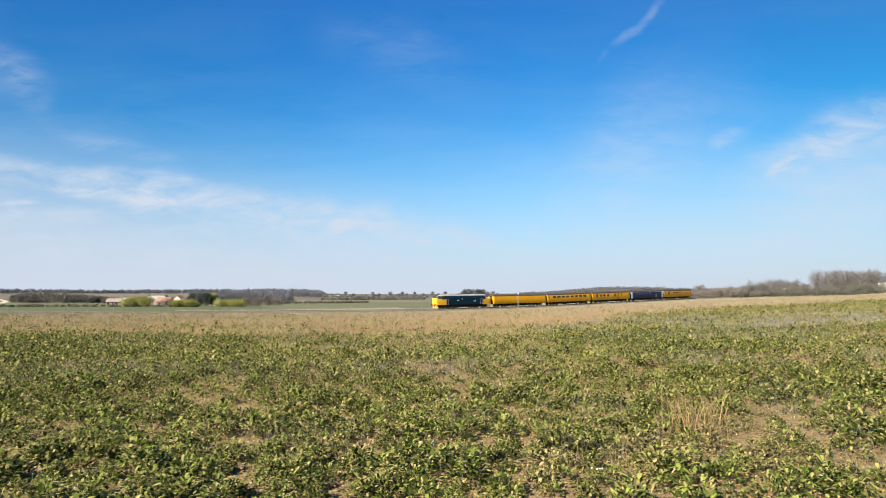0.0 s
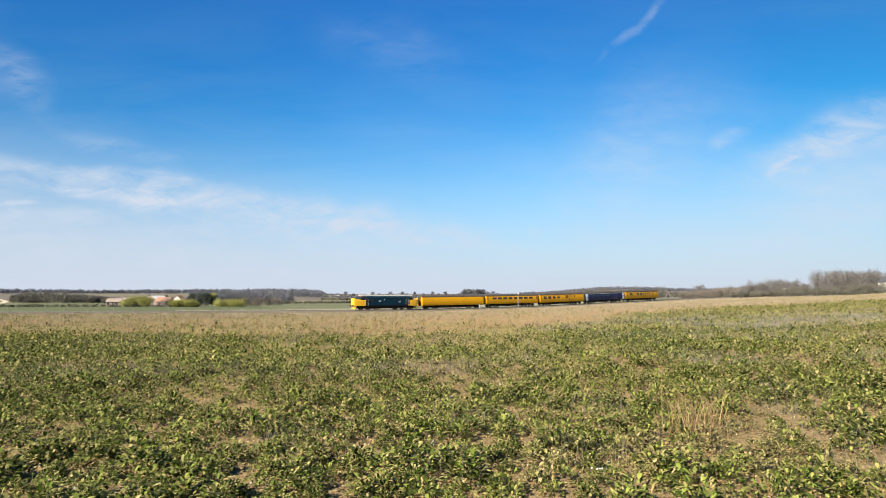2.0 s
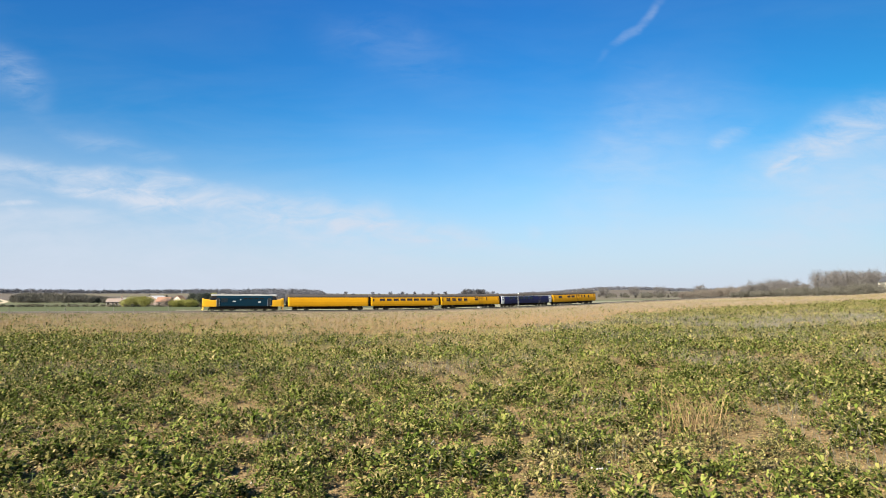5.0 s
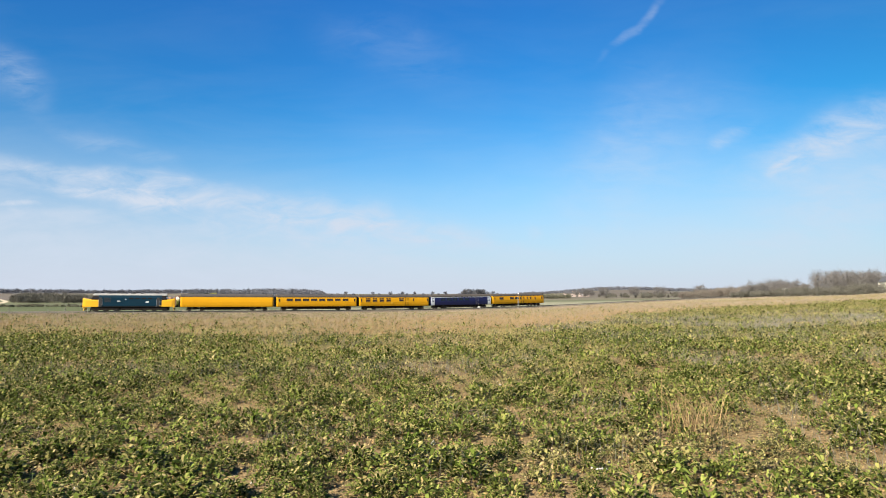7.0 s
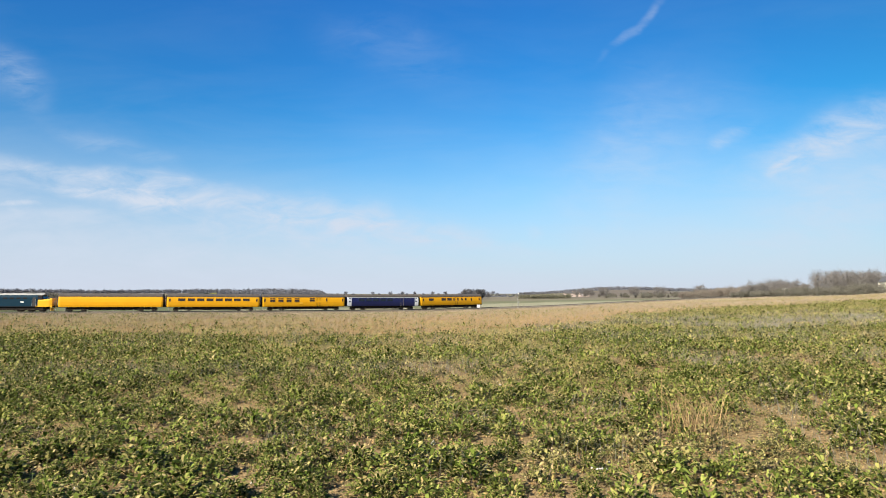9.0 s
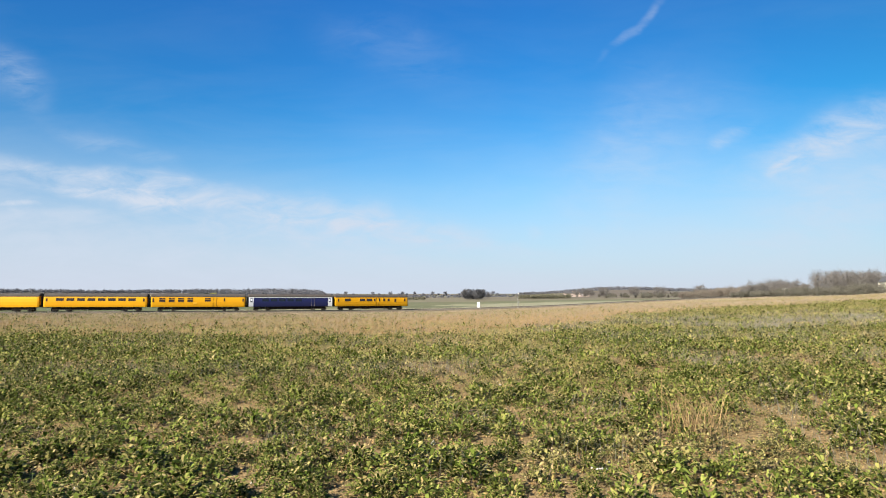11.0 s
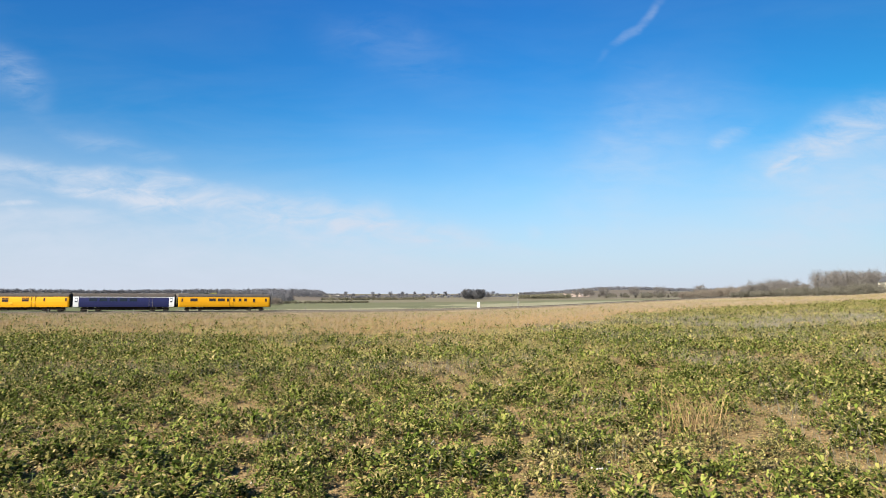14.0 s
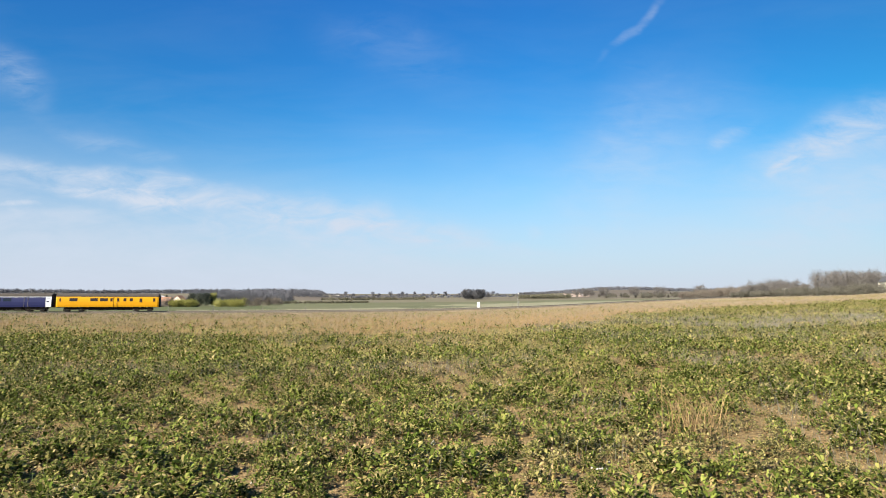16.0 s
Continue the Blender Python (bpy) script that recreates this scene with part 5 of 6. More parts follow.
def litter():
    """Fallen dry leaves, clods and flints on the soil."""
    rng = np.random.RandomState(70)
    for count, y0, y1, size in ((44000, 3.5, 12, 0.034), (40000, 12, 30, 0.06)):
        x, y = scatter(rng, count, y0, y1)
        keep = rng.rand(count) < 0.25 + 0.9 * wavy(x, y, 0.7, 71) * wavy(x, y, 4.0, 72)
        x, y = x[keep], y[keep]
        n = len(x)
        base = np.stack([x, y, ground_z(x, y) + 0.012], -1)
        length = size * (0.7 + 1.1 * rng.rand(n))
        leaf_mesh("fallen_leaves", base, rng.rand(n) * 6.28, rng.normal(0.30, 0.35, n), length, length * (0.2 + 0.35 * rng.rand(n)), rng.rand(n) * 0.3, M["withered"], "withered pale leaves lying on the soil", "leaves", 1)
    x, y = scatter(rng, 8000, 3.4, 11)
    n = len(x)
    r = 0.008 + 0.030 * rng.rand(n) ** 3
    c = np.stack([x, y, ground_z(x, y) + r * 0.2], -1)
    knob = np.array([[1, 0, 0], [0, 1, 0], [-1, 0, 0], [0, -1, 0], [0, 0, 0.7], [0, 0, -0.7]])
    V = c[:, None, :] + knob[None] * r[:, None, None] * (0.6 + 0.8 * rng.rand(n, 6, 1))
    F = (np.arange(n)[:, None, None] * 6 + np.array([[0, 1, 4], [1, 2, 4], [2, 3, 4], [3, 0, 4]])[None]).reshape(-1, 3)
    mesh_stuff("soil_clods", V.reshape(-1, 3), F, M["clod"], "crumbled clods of dry brown soil", "soil")
    x, y = scatter(rng, 260, 3.5, 18)
    n = len(x)
    r = 0.012 + 0.028 * rng.rand(n) ** 2
    c = np.stack([x, y, ground_z(x, y) + r * 0.3], -1)
    dirs = np.array([[1, 0, 0], [0, 1, 0], [-1, 0, 0], [0, -1, 0], [0, 0, 0.8], [0, 0, -0.8]])
    V = c[:, None, :] + dirs[None] * r[:, None, None] * (0.6 + 0.8 * rng.rand(n, 6, 1))
    F = (np.arange(n)[:, None, None] * 6 + np.array([[0, 1, 4], [1, 2, 4], [2, 3, 4], [3, 0, 4], [1, 0, 5], [2, 1, 5], [3, 2, 5], [0, 3, 5]])[None]).reshape(-1, 3)
    big = np.stack([1.38 + rng.normal(0, 0.05, 5), 5.33 + rng.normal(0, 0.03, 5), np.full(5, gz(1.38, 5.33) + 0.05)], -1)
    V[:5] = big[:, None, :] + dirs[None] * 0.017 * (0.7 + 0.6 * rng.rand(5, 6, 1))
    mesh_stuff("flints", V.reshape(-1, 3), F, M["flint"], "small pale flints scattered on the soil", "stones")


litter()
pour()


# ---- trees ----
def stem_tris(P, Q, r0, r1):
    """Three-sided tapering stems from P to Q."""
    P, Q = np.asarray(P, float), np.asarray(Q, float)
    n = len(P)
    d = Q - P
    d /= np.linalg.norm(d, axis=1, keepdims=True) + 1e-9
    ref = np.where(np.abs(d[:, 2:3]) > 0.9, np.array([[1.0, 0, 0]]), np.array([[0, 0, 1.0]]))
    a = np.cross(d, ref)
    a /= np.linalg.norm(a, axis=1, keepdims=True) + 1e-9
    b = np.cross(d, a)
    ring = []
    for E_, r in ((P, r0), (Q, r1)):
        r = np.broadcast_to(r, (n,))[:, None]
        for k in range(3):
            t = 2 * math.pi * k / 3
            ring.append(E_ + (a * math.cos(t) + b * math.sin(t)) * r)
    V = np.stack(ring, 1).reshape(-1, 3)
    F = (np.arange(n)[:, None, None] * 6 + np.array([[0, 1, 4], [0, 4, 3], [1, 2, 5], [1, 5, 4], [2, 0, 3], [2, 3, 5]])[None]).reshape(-1, 3)
    return V, F


def tree_arrays(rng, height, spread, twigs, twig_len, twig_w, bole=0.3, round_top=0.5):
    """Trunk and limbs as stems, and a crown of thin twig blades, of one tree standing at the origin."""
    nl = max(6, int(height * 1.3)) if twigs > 250 else (6 if twigs > 100 else 4)
    z0 = height * (bole + (0.85 - bole) * rng.rand(nl))
    az = rng.rand(nl) * 6.283
    prof = lambda z: np.sqrt(np.clip(1 - ((z / height - (1 + bole) / 2) / ((1 - bole) / 2 * 1.05)) ** 2, 0.02, 1)) * spread
    reach = prof(np.minimum(z0 + height * 0.12, height * 0.95)) * (0.6 + 0.5 * rng.rand(nl))
    P = np.stack([np.zeros(nl), np.zeros(nl), z0 * 0.8], -1)
    Q = np.stack([np.cos(az) * reach, np.sin(az) * reach, np.minimum(z0 + height * (0.10 + 0.12 * rng.rand(nl)), height * 0.97)], -1)
    thick = height * 0.016
    lean = rng.normal(0, height * 0.02, 2)
    top = np.array([lean[0], lean[1], height * 0.93])
    TP = np.concatenate([[[0, 0, -0.4]], [[lean[0] * 0.4, lean[1] * 0.4, height * 0.45]], P])
    TQ = np.concatenate([[[lean[0] * 0.4, lean[1] * 0.4, height * 0.45]], [top], Q])
    wood = stem_tris(TP, TQ, np.concatenate([[thick], [thick * 0.65], np.full(nl, thick * 0.42)]), np.concatenate([[thick * 0.65], [thick * 0.12], np.full(nl, thick * 0.1)]))
    # twigs leave the limbs, pointing out and up
    k = rng.randint(0, nl, twigs)
    t = 0.25 + 0.8 * rng.rand(twigs)
    C = P[k] + (Q[k] - P[k]) * t[:, None] + rng.normal(0, spread * 0.20, (twigs, 3)) * np.array([1, 1, 0.8])
    ball = rng.normal(0, 1, (twigs, 3))
    ball *= (rng.rand(twigs) ** 0.4 / (np.linalg.norm(ball, axis=1) + 1e-6))[:, None]
    ball = ball * np.array([spread * 0.95, spread * 0.95, height * (1 - bole) * 0.5]) + np.array([0, 0, height * (1 + bole) * 0.5])
    C = np.where((rng.rand(twigs) < 0.55)[:, None], ball, C)
    d = (Q[k] - P[k]) / (np.linalg.norm(Q[k] - P[k], axis=1, keepdims=True) + 1e-6) + rng.normal(0, 0.6, (twigs, 3)) + np.array([0, 0, 0.45])
    d /= np.linalg.norm(d, axis=1, keepdims=True)
    ln = twig_len * (0.5 + rng.rand(twigs))
    s = np.cross(d, rng.normal(0, 1, (twigs, 3)))
    s /= np.linalg.norm(s, axis=1, keepdims=True) + 1e-6
    w = twig_w * (0.5 + rng.rand(twigs))
    V = np.stack([C - s * w[:, None], C + s * w[:, None], C + d * ln[:, None]], 1).reshape(-1, 3)
    V[:, 2] = np.maximum(V[:, 2], 0.05)
    F = np.arange(twigs * 3).reshape(-1, 3)
    return wood, (V, F)


def make_tree(name, label, category, seed, height, spread, twigs, twig_len, twig_w, mat, bole=0.3, group=""):
    rng = np.random.RandomState(seed)
    wood, crown = tree_arrays(rng, height, spread, twigs, twig_len, twig_w, bole)
    t = thing(name, label, category, group)
    mesh_stuff("trunk", *wood, M["bark"], parent=t)
    mesh_stuff("crown", *crown, mat, parent=t)
    return t


def planted(proto, spots):
    """Stand the first at the first spot and copies at the rest; spots of bearing, depth and turn."""
    for i, (b, y, turn) in enumerate(spots):
        m = pose(b * y, y, gz(b * y, y) - 0.1, 0, 0, turn)
        if i == 0:
            proto.matrix_basis = m
        else:
            copy_thing(proto, m)


def wood_stuff(name, label, seed, spots, mat, twigs, twig_len, twig_w, bole=0.15, flat=0.42):
    """A stand of trees too far to pick apart: rows of x, y, height."""
    rng = np.random.RandomState(seed)
    VW, FW, VC, FC, nw, nc = [], [], [], [], 0, 0
    for x, y, h in spots:
        (v, f), (vc, fc) = tree_arrays(rng, h, h * flat * (0.75 + 0.5 * rng.rand()), twigs, twig_len, twig_w, bole)
        o = np.array([x, y, gz(x, y)])
        VW.append(v + o)
        FW.append(f + nw)
        nw += len(v)
        VC.append(vc + o)
        FC.append(fc + nc)
        nc += len(vc)
    root = tagged(new(name), label, "woodland", kind="stuff")
    mesh_stuff("trunks", np.concatenate(VW), np.concatenate(FW), mat, parent=root)
    mesh_stuff("crowns", np.concatenate(VC), np.concatenate(FC), mat, parent=root)


def stand(seed, count, b0, b1, y0, y1, heights):
    """Random spots between two bearings and depths; heights: low, high, or a table over the bearing."""
    rng = np.random.RandomState(seed)
    out = []
    for _ in range(count):
        b, y = b0 + (b1 - b0) * rng.rand(), y0 + (y1 - y0) * rng.rand()
        if isinstance(heights, dict):
            h = float(np.interp(b, list(heights), list(heights.values()))) * (0.58 + 0.50 * rng.rand())
        else:
            h = heights[0] + (heights[1] - heights[0]) * rng.rand()
        out.append((b * y, y, h))
    return out


# woods and hedges, far to near; the farthest carry haze in their twig colour
wood_stuff("ridge_wood", "leafless grey-brown woodland along the far ridge", 80, stand(80, 900, -0.98, -0.205, 880, 1080, {-0.98: 7.5, -0.72: 7.5, -0.6: 5.5, -0.45: 7, -0.30: 8.0, -0.25: 7.0, -0.2: 5}), M["hazy_twig"], 105, 1.8, 0.23, bole=0.02, flat=0.5)
wood_stuff("ridge_wood", "leafless grey woodland running down the ridge foot", 96, stand(96, 200, -0.335, -0.208, 640, 860, (5.5, 8.5)), M["hazy_twig"], 120, 1.5, 0.16, bole=0.02, flat=0.5)
wood_stuff("hill_wood", "bare woodland over the distant hill", 81, stand(81, 1000, 0.13, 0.62, 1350, 1750, {0.13: 5, 0.2: 7, 0.28: 9, 0.36: 8, 0.6: 8}), M["hazy_twig"], 62, 2.6, 0.45, bole=0.02, flat=0.55)
wood_stuff("valley_wood", "brown leafless copse at the foot of the ridge", 82, stand(82, 260, -0.43, -0.262, 400, 490, {-0.43: 6.5, -0.36: 8.5, -0.30: 8.0, -0.262: 5}), M["hazy_twig"], 300, 1.1, 0.09, bole=0.03, flat=0.45)
wood_stuff("wide_hedge", "tall brown overgrown hedge across the valley", 83, stand(83, 240, -0.745, -0.565, 370, 440, {-0.745: 6.0, -0.70: 7.2, -0.64: 6.4, -0.60: 5.0, -0.565: 3.0}), M["hedge_twig"], 240, 1.0, 0.09, bole=0.03, flat=0.45)
wood_stuff("hedge_line", "dark clipped hedge across the pasture", 84, stand(84, 170, -0.95, -0.42, 262, 268, (0.8, 1.5)), M["scrub"], 90, 0.5, 0.08, bole=0.02, flat=0.8)
wood_stuff("hedge_line", "thin hedge across the rough pasture", 93, stand(93, 130, -0.30, -0.13, 350, 356, (0.8, 1.6)), M["scrub"], 70, 0.6, 0.09, bole=0.02, flat=0.9)
wood_stuff("hedge_line", "low dark hedge between distant fields", 85, stand(85, 180, -0.21, -0.03, 500, 512, (1.2, 2.2)), M["scrub"], 60, 0.9, 0.14, bole=0.02, flat=0.9)
wood_stuff("hedge_line", "low dark hedge between distant fields", 86, stand(86, 200, -0.26, 0.12, 700, 715, (1.6, 2.6)), M["hazy_twig"], 50, 1.0, 0.2, bole=0.02, flat=1.0)
wood_stuff("hedge_line", "low hedge along the skyline field", 94, stand(94, 200, -0.22, 0.14, 1010, 1030, (1.6, 3.0)), M["hazy_twig"], 45, 1.4, 0.3, bole=0.02, flat=1.0)
wood_stuff("hedge_line", "bushy brown hedge beyond the pale pasture", 87, stand(87, 160, 0.13, 0.22, 480, 530, (1.8, 4.0)), M["scrub"], 120, 0.8, 0.12, bole=0.03, flat=0.6)
wood_stuff("hedge_line", "bushy brown hedge beyond the pale pasture", 88, stand(88, 170, 0.34, 0.53, 420, 560, (1.8, 5.2)), M["hedge_twig"], 320, 0.9, 0.07, bole=0.03, flat=0.5)
wood_stuff("hedge_line", "broken line of leafless bushes between pale fields", 95, stand(95, 34, 0.265, 0.36, 470, 600, (1.6, 4.6)), M["hedge_twig"], 320, 0.9, 0.07, bole=0.03, flat=0.5)
wood_stuff("near_wood", "bare brown trees behind the field corner", 89, stand(89, 120, 0.41, 0.54, 330, 390, {0.41: 4.0, 0.47: 6.0, 0.54: 6.8}), M["twig"], 700, 0.8, 0.04, bole=0.05)
wood_stuff("near_wood", "tall bare birches and poplars behind the field", 90, stand(90, 52, 0.515, 0.632, 300, 350, {0.51: 7.0, 0.55: 9.2, 0.60: 9.6, 0.63: 7.2}), M["pale_twig"], 1000, 0.9, 0.038)
wood_stuff("near_wood", "tall bare birches and poplars behind the field", 91, stand(91, 120, 0.645, 0.95, 290, 350, (12.2, 14.4)), M["pale_twig"], 900, 1.0, 0.045, flat=0.28)
wood_stuff("scrub_belt", "dark tangled scrub along the field edge", 92, stand(92, 220, 0.50, 0.95, 225, 265, {0.50: 2.4, 0.60: 3.8, 0.70: 5.0, 0.95: 6}), M["hedge_twig"], 400, 0.6, 0.058, bole=0.04, flat=0.55)

# lone trees on the low skyline
rng_ = random.Random(12)
sky_b = [-0.168, -0.155, -0.121, -0.110, -0.091, -0.076, -0.070, -0.063, -0.049, -0.034, -0.018, -0.008, 0.004, 0.028, 0.034, 0.072, 0.086, 0.094]
tall = make_tree("bare_tree", "lone leafless tree on the low skyline", "tree", 101, 8.5, 3.6, 900, 1.1, 0.11, M["hazy_twig"], 0.22, "skyline trees")
low = make_tree("bare_tree", "small leafless tree on the low skyline", "tree", 102, 5.5, 2.8, 700, 1.0, 0.11, M["hazy_twig"], 0.18, "skyline trees")
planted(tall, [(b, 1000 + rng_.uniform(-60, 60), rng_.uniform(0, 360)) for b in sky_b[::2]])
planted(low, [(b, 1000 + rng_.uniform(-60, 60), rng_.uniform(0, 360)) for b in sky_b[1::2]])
thorn = make_tree("thorn_tree", "dense dark leafless thorn tree in the pasture", "tree", 103, 8.4, 4.4, 3600, 0.9, 0.10, M["thorn_twig"], 0.06, "thorn clump")
planted(thorn, [(0.041, 470, 0), (0.050, 478, 80), (0.059, 470, 160), (0.066, 480, 250)])
side = make_tree("thorn_tree", "small leafless thorn tree beside the clump", "tree", 104, 6.6, 2.4, 600, 1.1, 0.08, M["thorn_twig"], 0.15, "thorn clump")
planted(side, [(0.037, 476, 0), (0.0775, 500, 120)])
oak = make_tree("bare_tree", "spreading leafless tree by the far hedge", "tree", 105, 8.5, 5.0, 1000, 1.5, 0.09, M["pale_twig"], 0.2, "hedgerow trees")
planted(oak, [(0.2315, 640, 40), (0.256, 660, 70), (0.278, 440, 0), (0.33, 470, 100), (0.245, 480, 200), (0.375, 430, 300), (0.445, 380, 30)])

# willows in young leaf by the farm, dark conifers
will = make_tree("willow_bush", "rounded yellow-green willow bush in young leaf", "bush", 110, 5.0, 3.9, 3400, 0.42, 0.10, M["willow"], 0.04, "willows by the farm")
planted(will, [(-0.537, 268, 0), (-0.524, 270, 60), (-0.512, 267, 130)])
will2 = make_tree("willow_bush", "low yellow-green willow bush in young leaf", "bush", 111, 3.5, 3.6, 2600, 0.4, 0.10, M["willow"], 0.04, "willows by the farm")
planted(will2, [(-0.546, 266, 0), (-0.460, 262, 200), (-0.447, 264, 20), (-0.434, 262, 180), (-0.384, 258, 10), (-0.368, 259, 300), (-0.354, 256, 250)])
will3 = make_tree("willow_tree", "upright yellow-green willow in young leaf", "tree", 112, 6.6, 2.1, 1600, 0.5, 0.12, M["willow"], 0.1, "willows by the farm")
planted(will3, [(-0.398, 272, 0)])
scrubby = make_tree("thorn_tree", "brown leafless bush beside the willows", "bush", 113, 4.0, 3.4, 1500, 0.8, 0.06, M["twig"], 0.05, "bushes by the farm")
planted(scrubby, [(-0.342, 262, 0), (-0.322, 270, 60), (-0.476, 262, 120), (-0.30, 300, 20), (-0.285, 310, 260)])


def conifer(seed, height, spread, label):
    rng = np.random.RandomState(seed)
    t = thing("conifer", label, "tree", "dark conifers")
    mesh_stuff("trunk", *stem_tris([[0, 0, -0.3]], [[0, 0, height * 0.95]], [height * 0.02], [0.02]), M["bark"], parent=t)
    n = 1500
    z = height * (0.06 + 0.94 * rng.rand(n) ** 1.3)
    r = spread * (1 - z / height) ** 0.8 * (0.5 + 0.6 * rng.rand(n)) + 0.1
    a = rng.rand(n) * 6.283
    C = np.stack([np.cos(a) * r, np.sin(a) * r, z], -1)
    d = np.stack([np.cos(a), np.sin(a), rng.normal(-0.15, 0.3, n)], -1)
    s = np.stack([-np.sin(a), np.cos(a), rng.normal(0, 0.3, n)], -1)
    ln = (0.35 + 0.5 * rng.rand(n))[:, None]
    V = np.stack([C - d * ln * 0.5 - s * 0.18, C - d * ln * 0.5 + s * 0.18, C + d * ln], 1).reshape(-1, 3)
    mesh_stuff("crown", V, np.arange(n * 3).reshape(-1, 3), M["needle"], parent=t)
    return t


ivy = make_tree("evergreen_tree", "dark ivy-clad evergreen tree among the willows", "tree", 120, 6.4, 2.6, 2200, 0.5, 0.12, M["needle"], 0.06, "dark evergreens")
planted(ivy, [(-0.407, 270, 0), (-0.418, 274, 80), (-0.432, 280, 170)])
planted(conifer(121, 5.2, 0.9, "slim dark columnar conifer on the ridge"), [(-0.506, 560, 0), (-0.477, 480, 90)])


# ---- buildings ----
def house(label, category, wide, deep, eaves, ridge, wall_mat, roof_mat, b, y, turn, windows=(), chimney=None, name="house", doors=()):
    """Gabled building with its ridge along its own x; it faces -y."""
    H = thing(name, label, category)
    w, d = wide / 2, deep / 2
    bm = bmesh.new()
    v = [bm.verts.new(p) for p in ((-w, -d, -0.4), (w, -d, -0.4), (w, d, -0.4), (-w, d, -0.4), (-w, -d, eaves), (w, -d, eaves), (w, d, eaves), (-w, d, eaves), (-w, 0, ridge - 0.12), (w, 0, ridge - 0.12))]
    for f in ((0, 1, 5, 4), (2, 3, 7, 6), (1, 2, 6, 9, 5), (3, 0, 4, 8, 7), (4, 5, 9, 8), (6, 7, 8, 9), (3, 2, 1, 0)):
        bm.faces.new([v[i] for i in f])
    part("wall", bm, M[wall_mat], H)
    for s in (-1, 1):
        bm = bmesh.new()
        o, t = 0.3, 0.14
        slope = (ridge - eaves) / d
        pts = [(-w - o, s * (d + o), eaves - o * slope), (w + o, s * (d + o), eaves - o * slope), (w + o, 0, ridge), (-w - o, 0, ridge)]
        a = [bm.verts.new(p) for p in pts]
        c = [bm.verts.new((p[0], p[1], p[2] + t)) for p in pts]
        bm.faces.new(a)
        bm.faces.new(c[::-1])
        for i in range(4):
            bm.faces.new((a[i], c[i], c[(i + 1) % 4], a[(i + 1) % 4]))
        part("roof", bm, M[roof_mat], H)
    for x0, x1, z0, z1 in windows:
        f = part("window", boxes((x0 - 0.08, x1 + 0.08, -d - 0.05, -d + 0.02, z0 - 0.08, z1 + 0.08)), M["white"], H)
        part("pane", boxes((x0, x1, -d - 0.06, -d - 0.045, z0, z1)), M["glass"], f)
    for x0, x1, z1 in doors:
        part("door", boxes((x0, x1, -d - 0.05, -d + 0.02, -0.1, z1)), M["slate"], H)
    if chimney is not None:
        c = part("chimney", boxes((chimney - 0.4, chimney + 0.4, -0.35, 0.35, ridge - 0.8, ridge + 1.1), bevel=0.02), M["brick"], H)
        bm = bmesh.new()
        for dx in (-0.18, 0.18):
            tube(bm, (chimney + dx, 0, ridge + 1.1), (chimney + dx, 0, ridge + 1.45), 0.12, 0.10, 8)
        part("chimney_pot", bm, M["pantile"], c)
    H.matrix_basis = pose(b * y, y, gz(b * y, y), 0, 0, turn)


house("low pinkish brick farm cottage with a weathered tile roof", "house", 7.5, 5.0, 2.3, 3.8, "pink_brick", "old_tile", -0.564, 290, 14, [(-3.4, -2.4, 0.9, 2.0), (0.4, 1.4, 0.9, 2.0), (2.8, 3.8, 0.9, 2.0)], 2.5, doors=((-1.2, -0.3, 2.0),))
house("pale sheet-roofed barn behind the cottage", "barn", 6.0, 7.0, 2.6, 3.9, "brick", "sheet", -0.545, 320, 15, name="barn")
house("long barn with a pale sheet roof", "barn", 9.0, 10.0, 3.0, 5.0, "brick", "sheet", -0.494, 330, 75, name="barn")
house("low farm building with an orange pantile roof", "farm building", 6.5, 6.0, 2.4, 4.4, "brick", "pantile", -0.480, 300, 6, [(-2, -1, 0.9, 1.9)], name="farm_building")
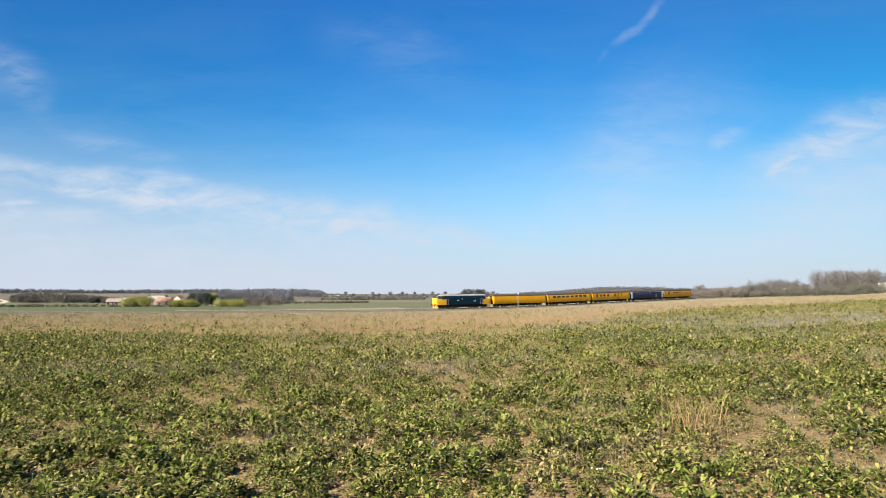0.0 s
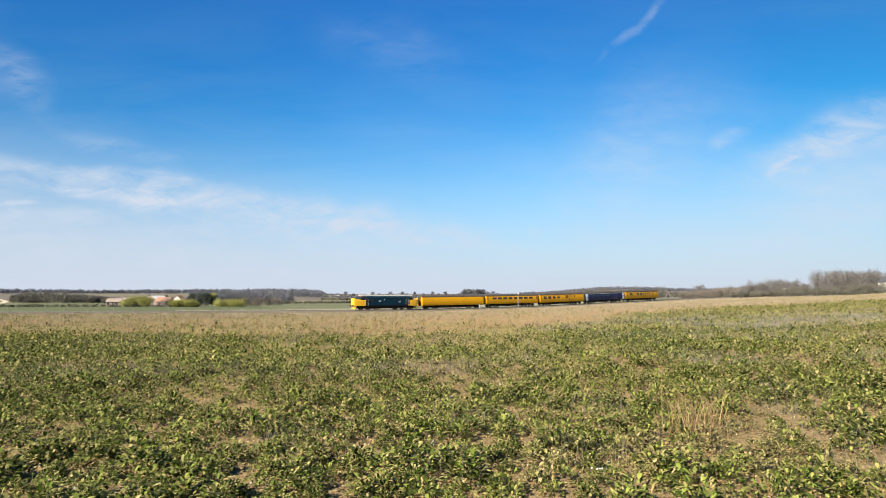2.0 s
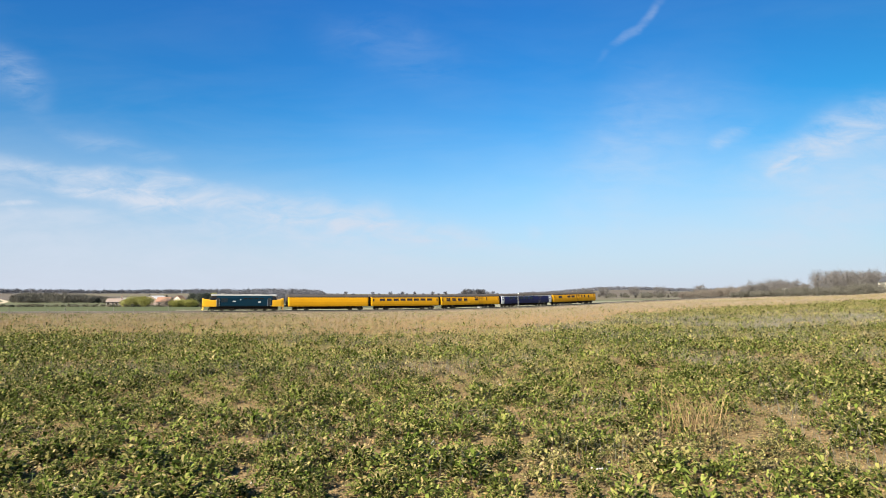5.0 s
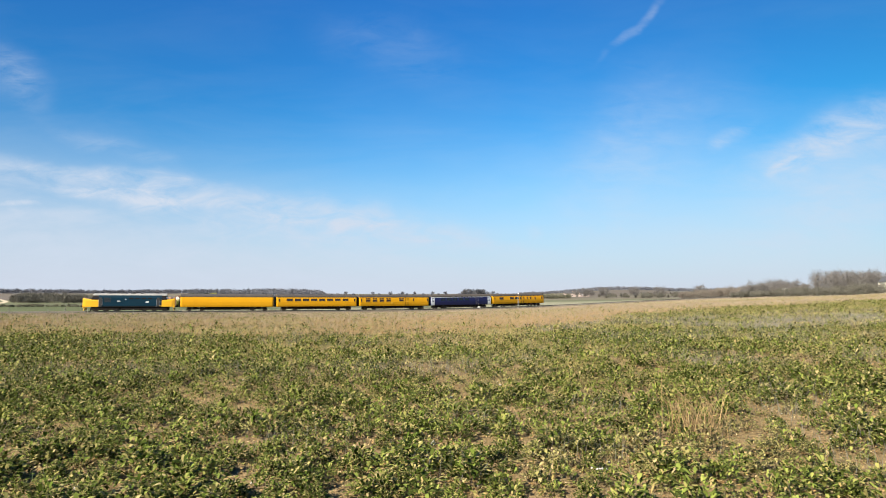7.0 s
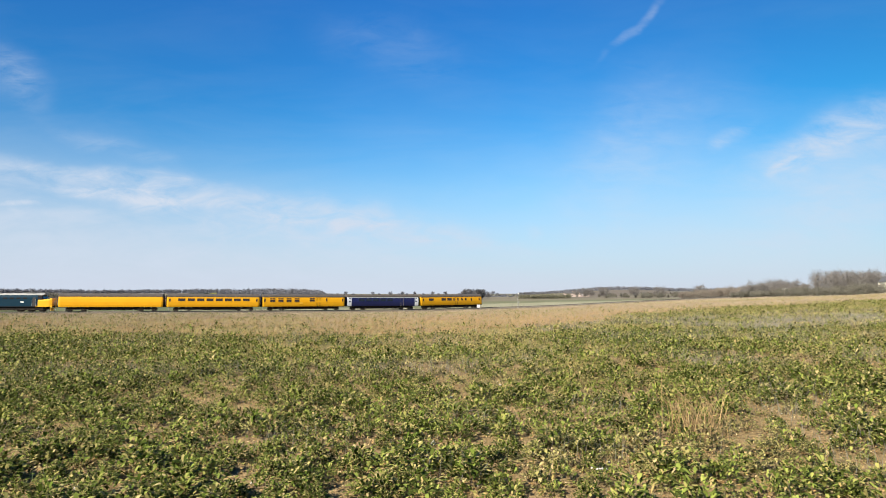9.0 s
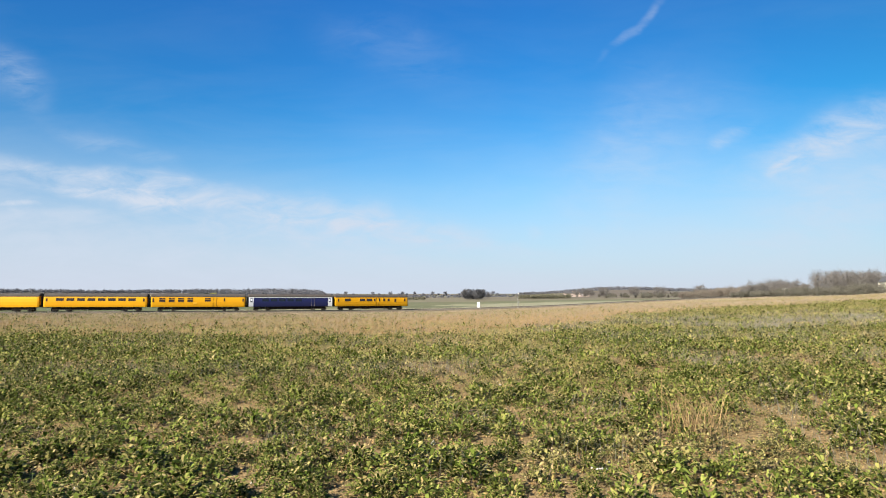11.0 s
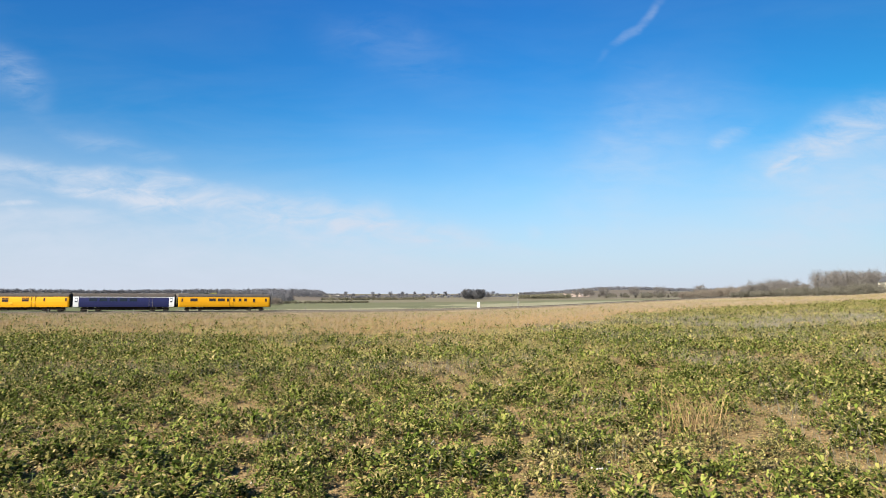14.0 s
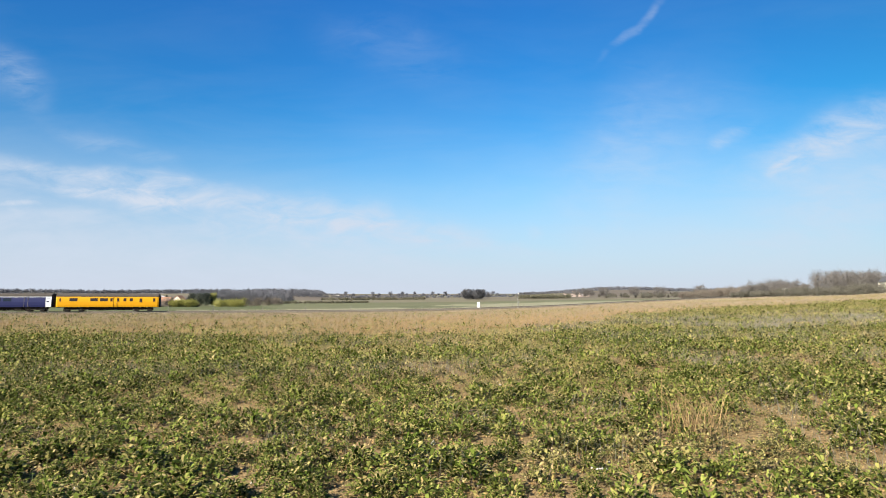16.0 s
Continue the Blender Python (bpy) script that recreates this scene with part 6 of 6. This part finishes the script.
house("cream rendered gable end of a farmhouse", "house", 4.0, 5.0, 3.2, 5.2, "render", "pantile", -0.455, 305, 80, [(-0.5, 0.4, 1.2, 2.2)])
house("pale distant farmhouse among hedges", "house", 14.0, 7.0, 4.2, 6.3, "pink_brick", "slate", 0.219, 700, -4, [(-4, -3, 1, 2.2), (2, 3, 1, 2.2)], 3.0)
house("pale distant farm building among hedges", "farm building", 12.0, 7.0, 3.8, 5.4, "pink_brick", "slate", 0.243, 720, 6, [(-4, -3, 1, 2.2), (-1, 0, 1, 2.2), (2, 3, 1, 2.2)], name="farm_building")
house("small white building glimpsed among the trees", "shed", 2.4, 3.0, 2.4, 3.5, "render", "sheet", 0.592, 258, 35, name="shed")
house("cream rendered house with a dark slate roof behind the field", "house", 9.0, 7.0, 6.4, 9.2, "render", "slate", 0.7755, 262, 72, [(-3, -2, 4.2, 5.4), (1, 2, 4.2, 5.4)], 3.0)
house("pale distant building on the low skyline", "house", 5.0, 5.0, 2.2, 4.0, "render", "slate", -0.182, 900, 10)


def lane():
    verts, faces = [], []
    path = [(-0.790, 330), (-0.764, 375), (-0.754, 430), (-0.757, 500), (-0.768, 580), (-0.79, 660)]
    for k, t in enumerate(np.linspace(0, len(path) - 1, 40)):
        b, y = np.interp(t, range(len(path)), [p[0] for p in path]), np.interp(t, range(len(path)), [p[1] for p in path])
        for e in (-2.2, -0.7, 0.7, 2.2):
            x = b * y + e
            verts.append((x, y, gz(x, y) + (0.10 if abs(e) < 2 else 0.02)))
    for i in range(39):
        for k in range(3):
            a = i * 4 + k
            faces.append((a, a + 1, a + 5, a + 4))
    tagged(link_mesh("farm_lane", verts, faces, M["track"]), "sandy farm lane curving up the valley side", "road", kind="structure")


lane()

bm_ = bmesh.new()
tube(bm_, (0, 0, -0.5), (0, 0, 7.2), 0.12, 0.08, 8)
pole_ = thing("utility_pole", "pale utility pole standing in the wood", "pole")
pole_.location = (0.72 * 250, 250, gz(0.72 * 250, 250))
part("mast", bm_, M["post"], pole_)
part("crossarm", boxes((-0.8, 0.8, -0.06, 0.06, 6.6, 6.75)), M["post"], pole_)

motions()
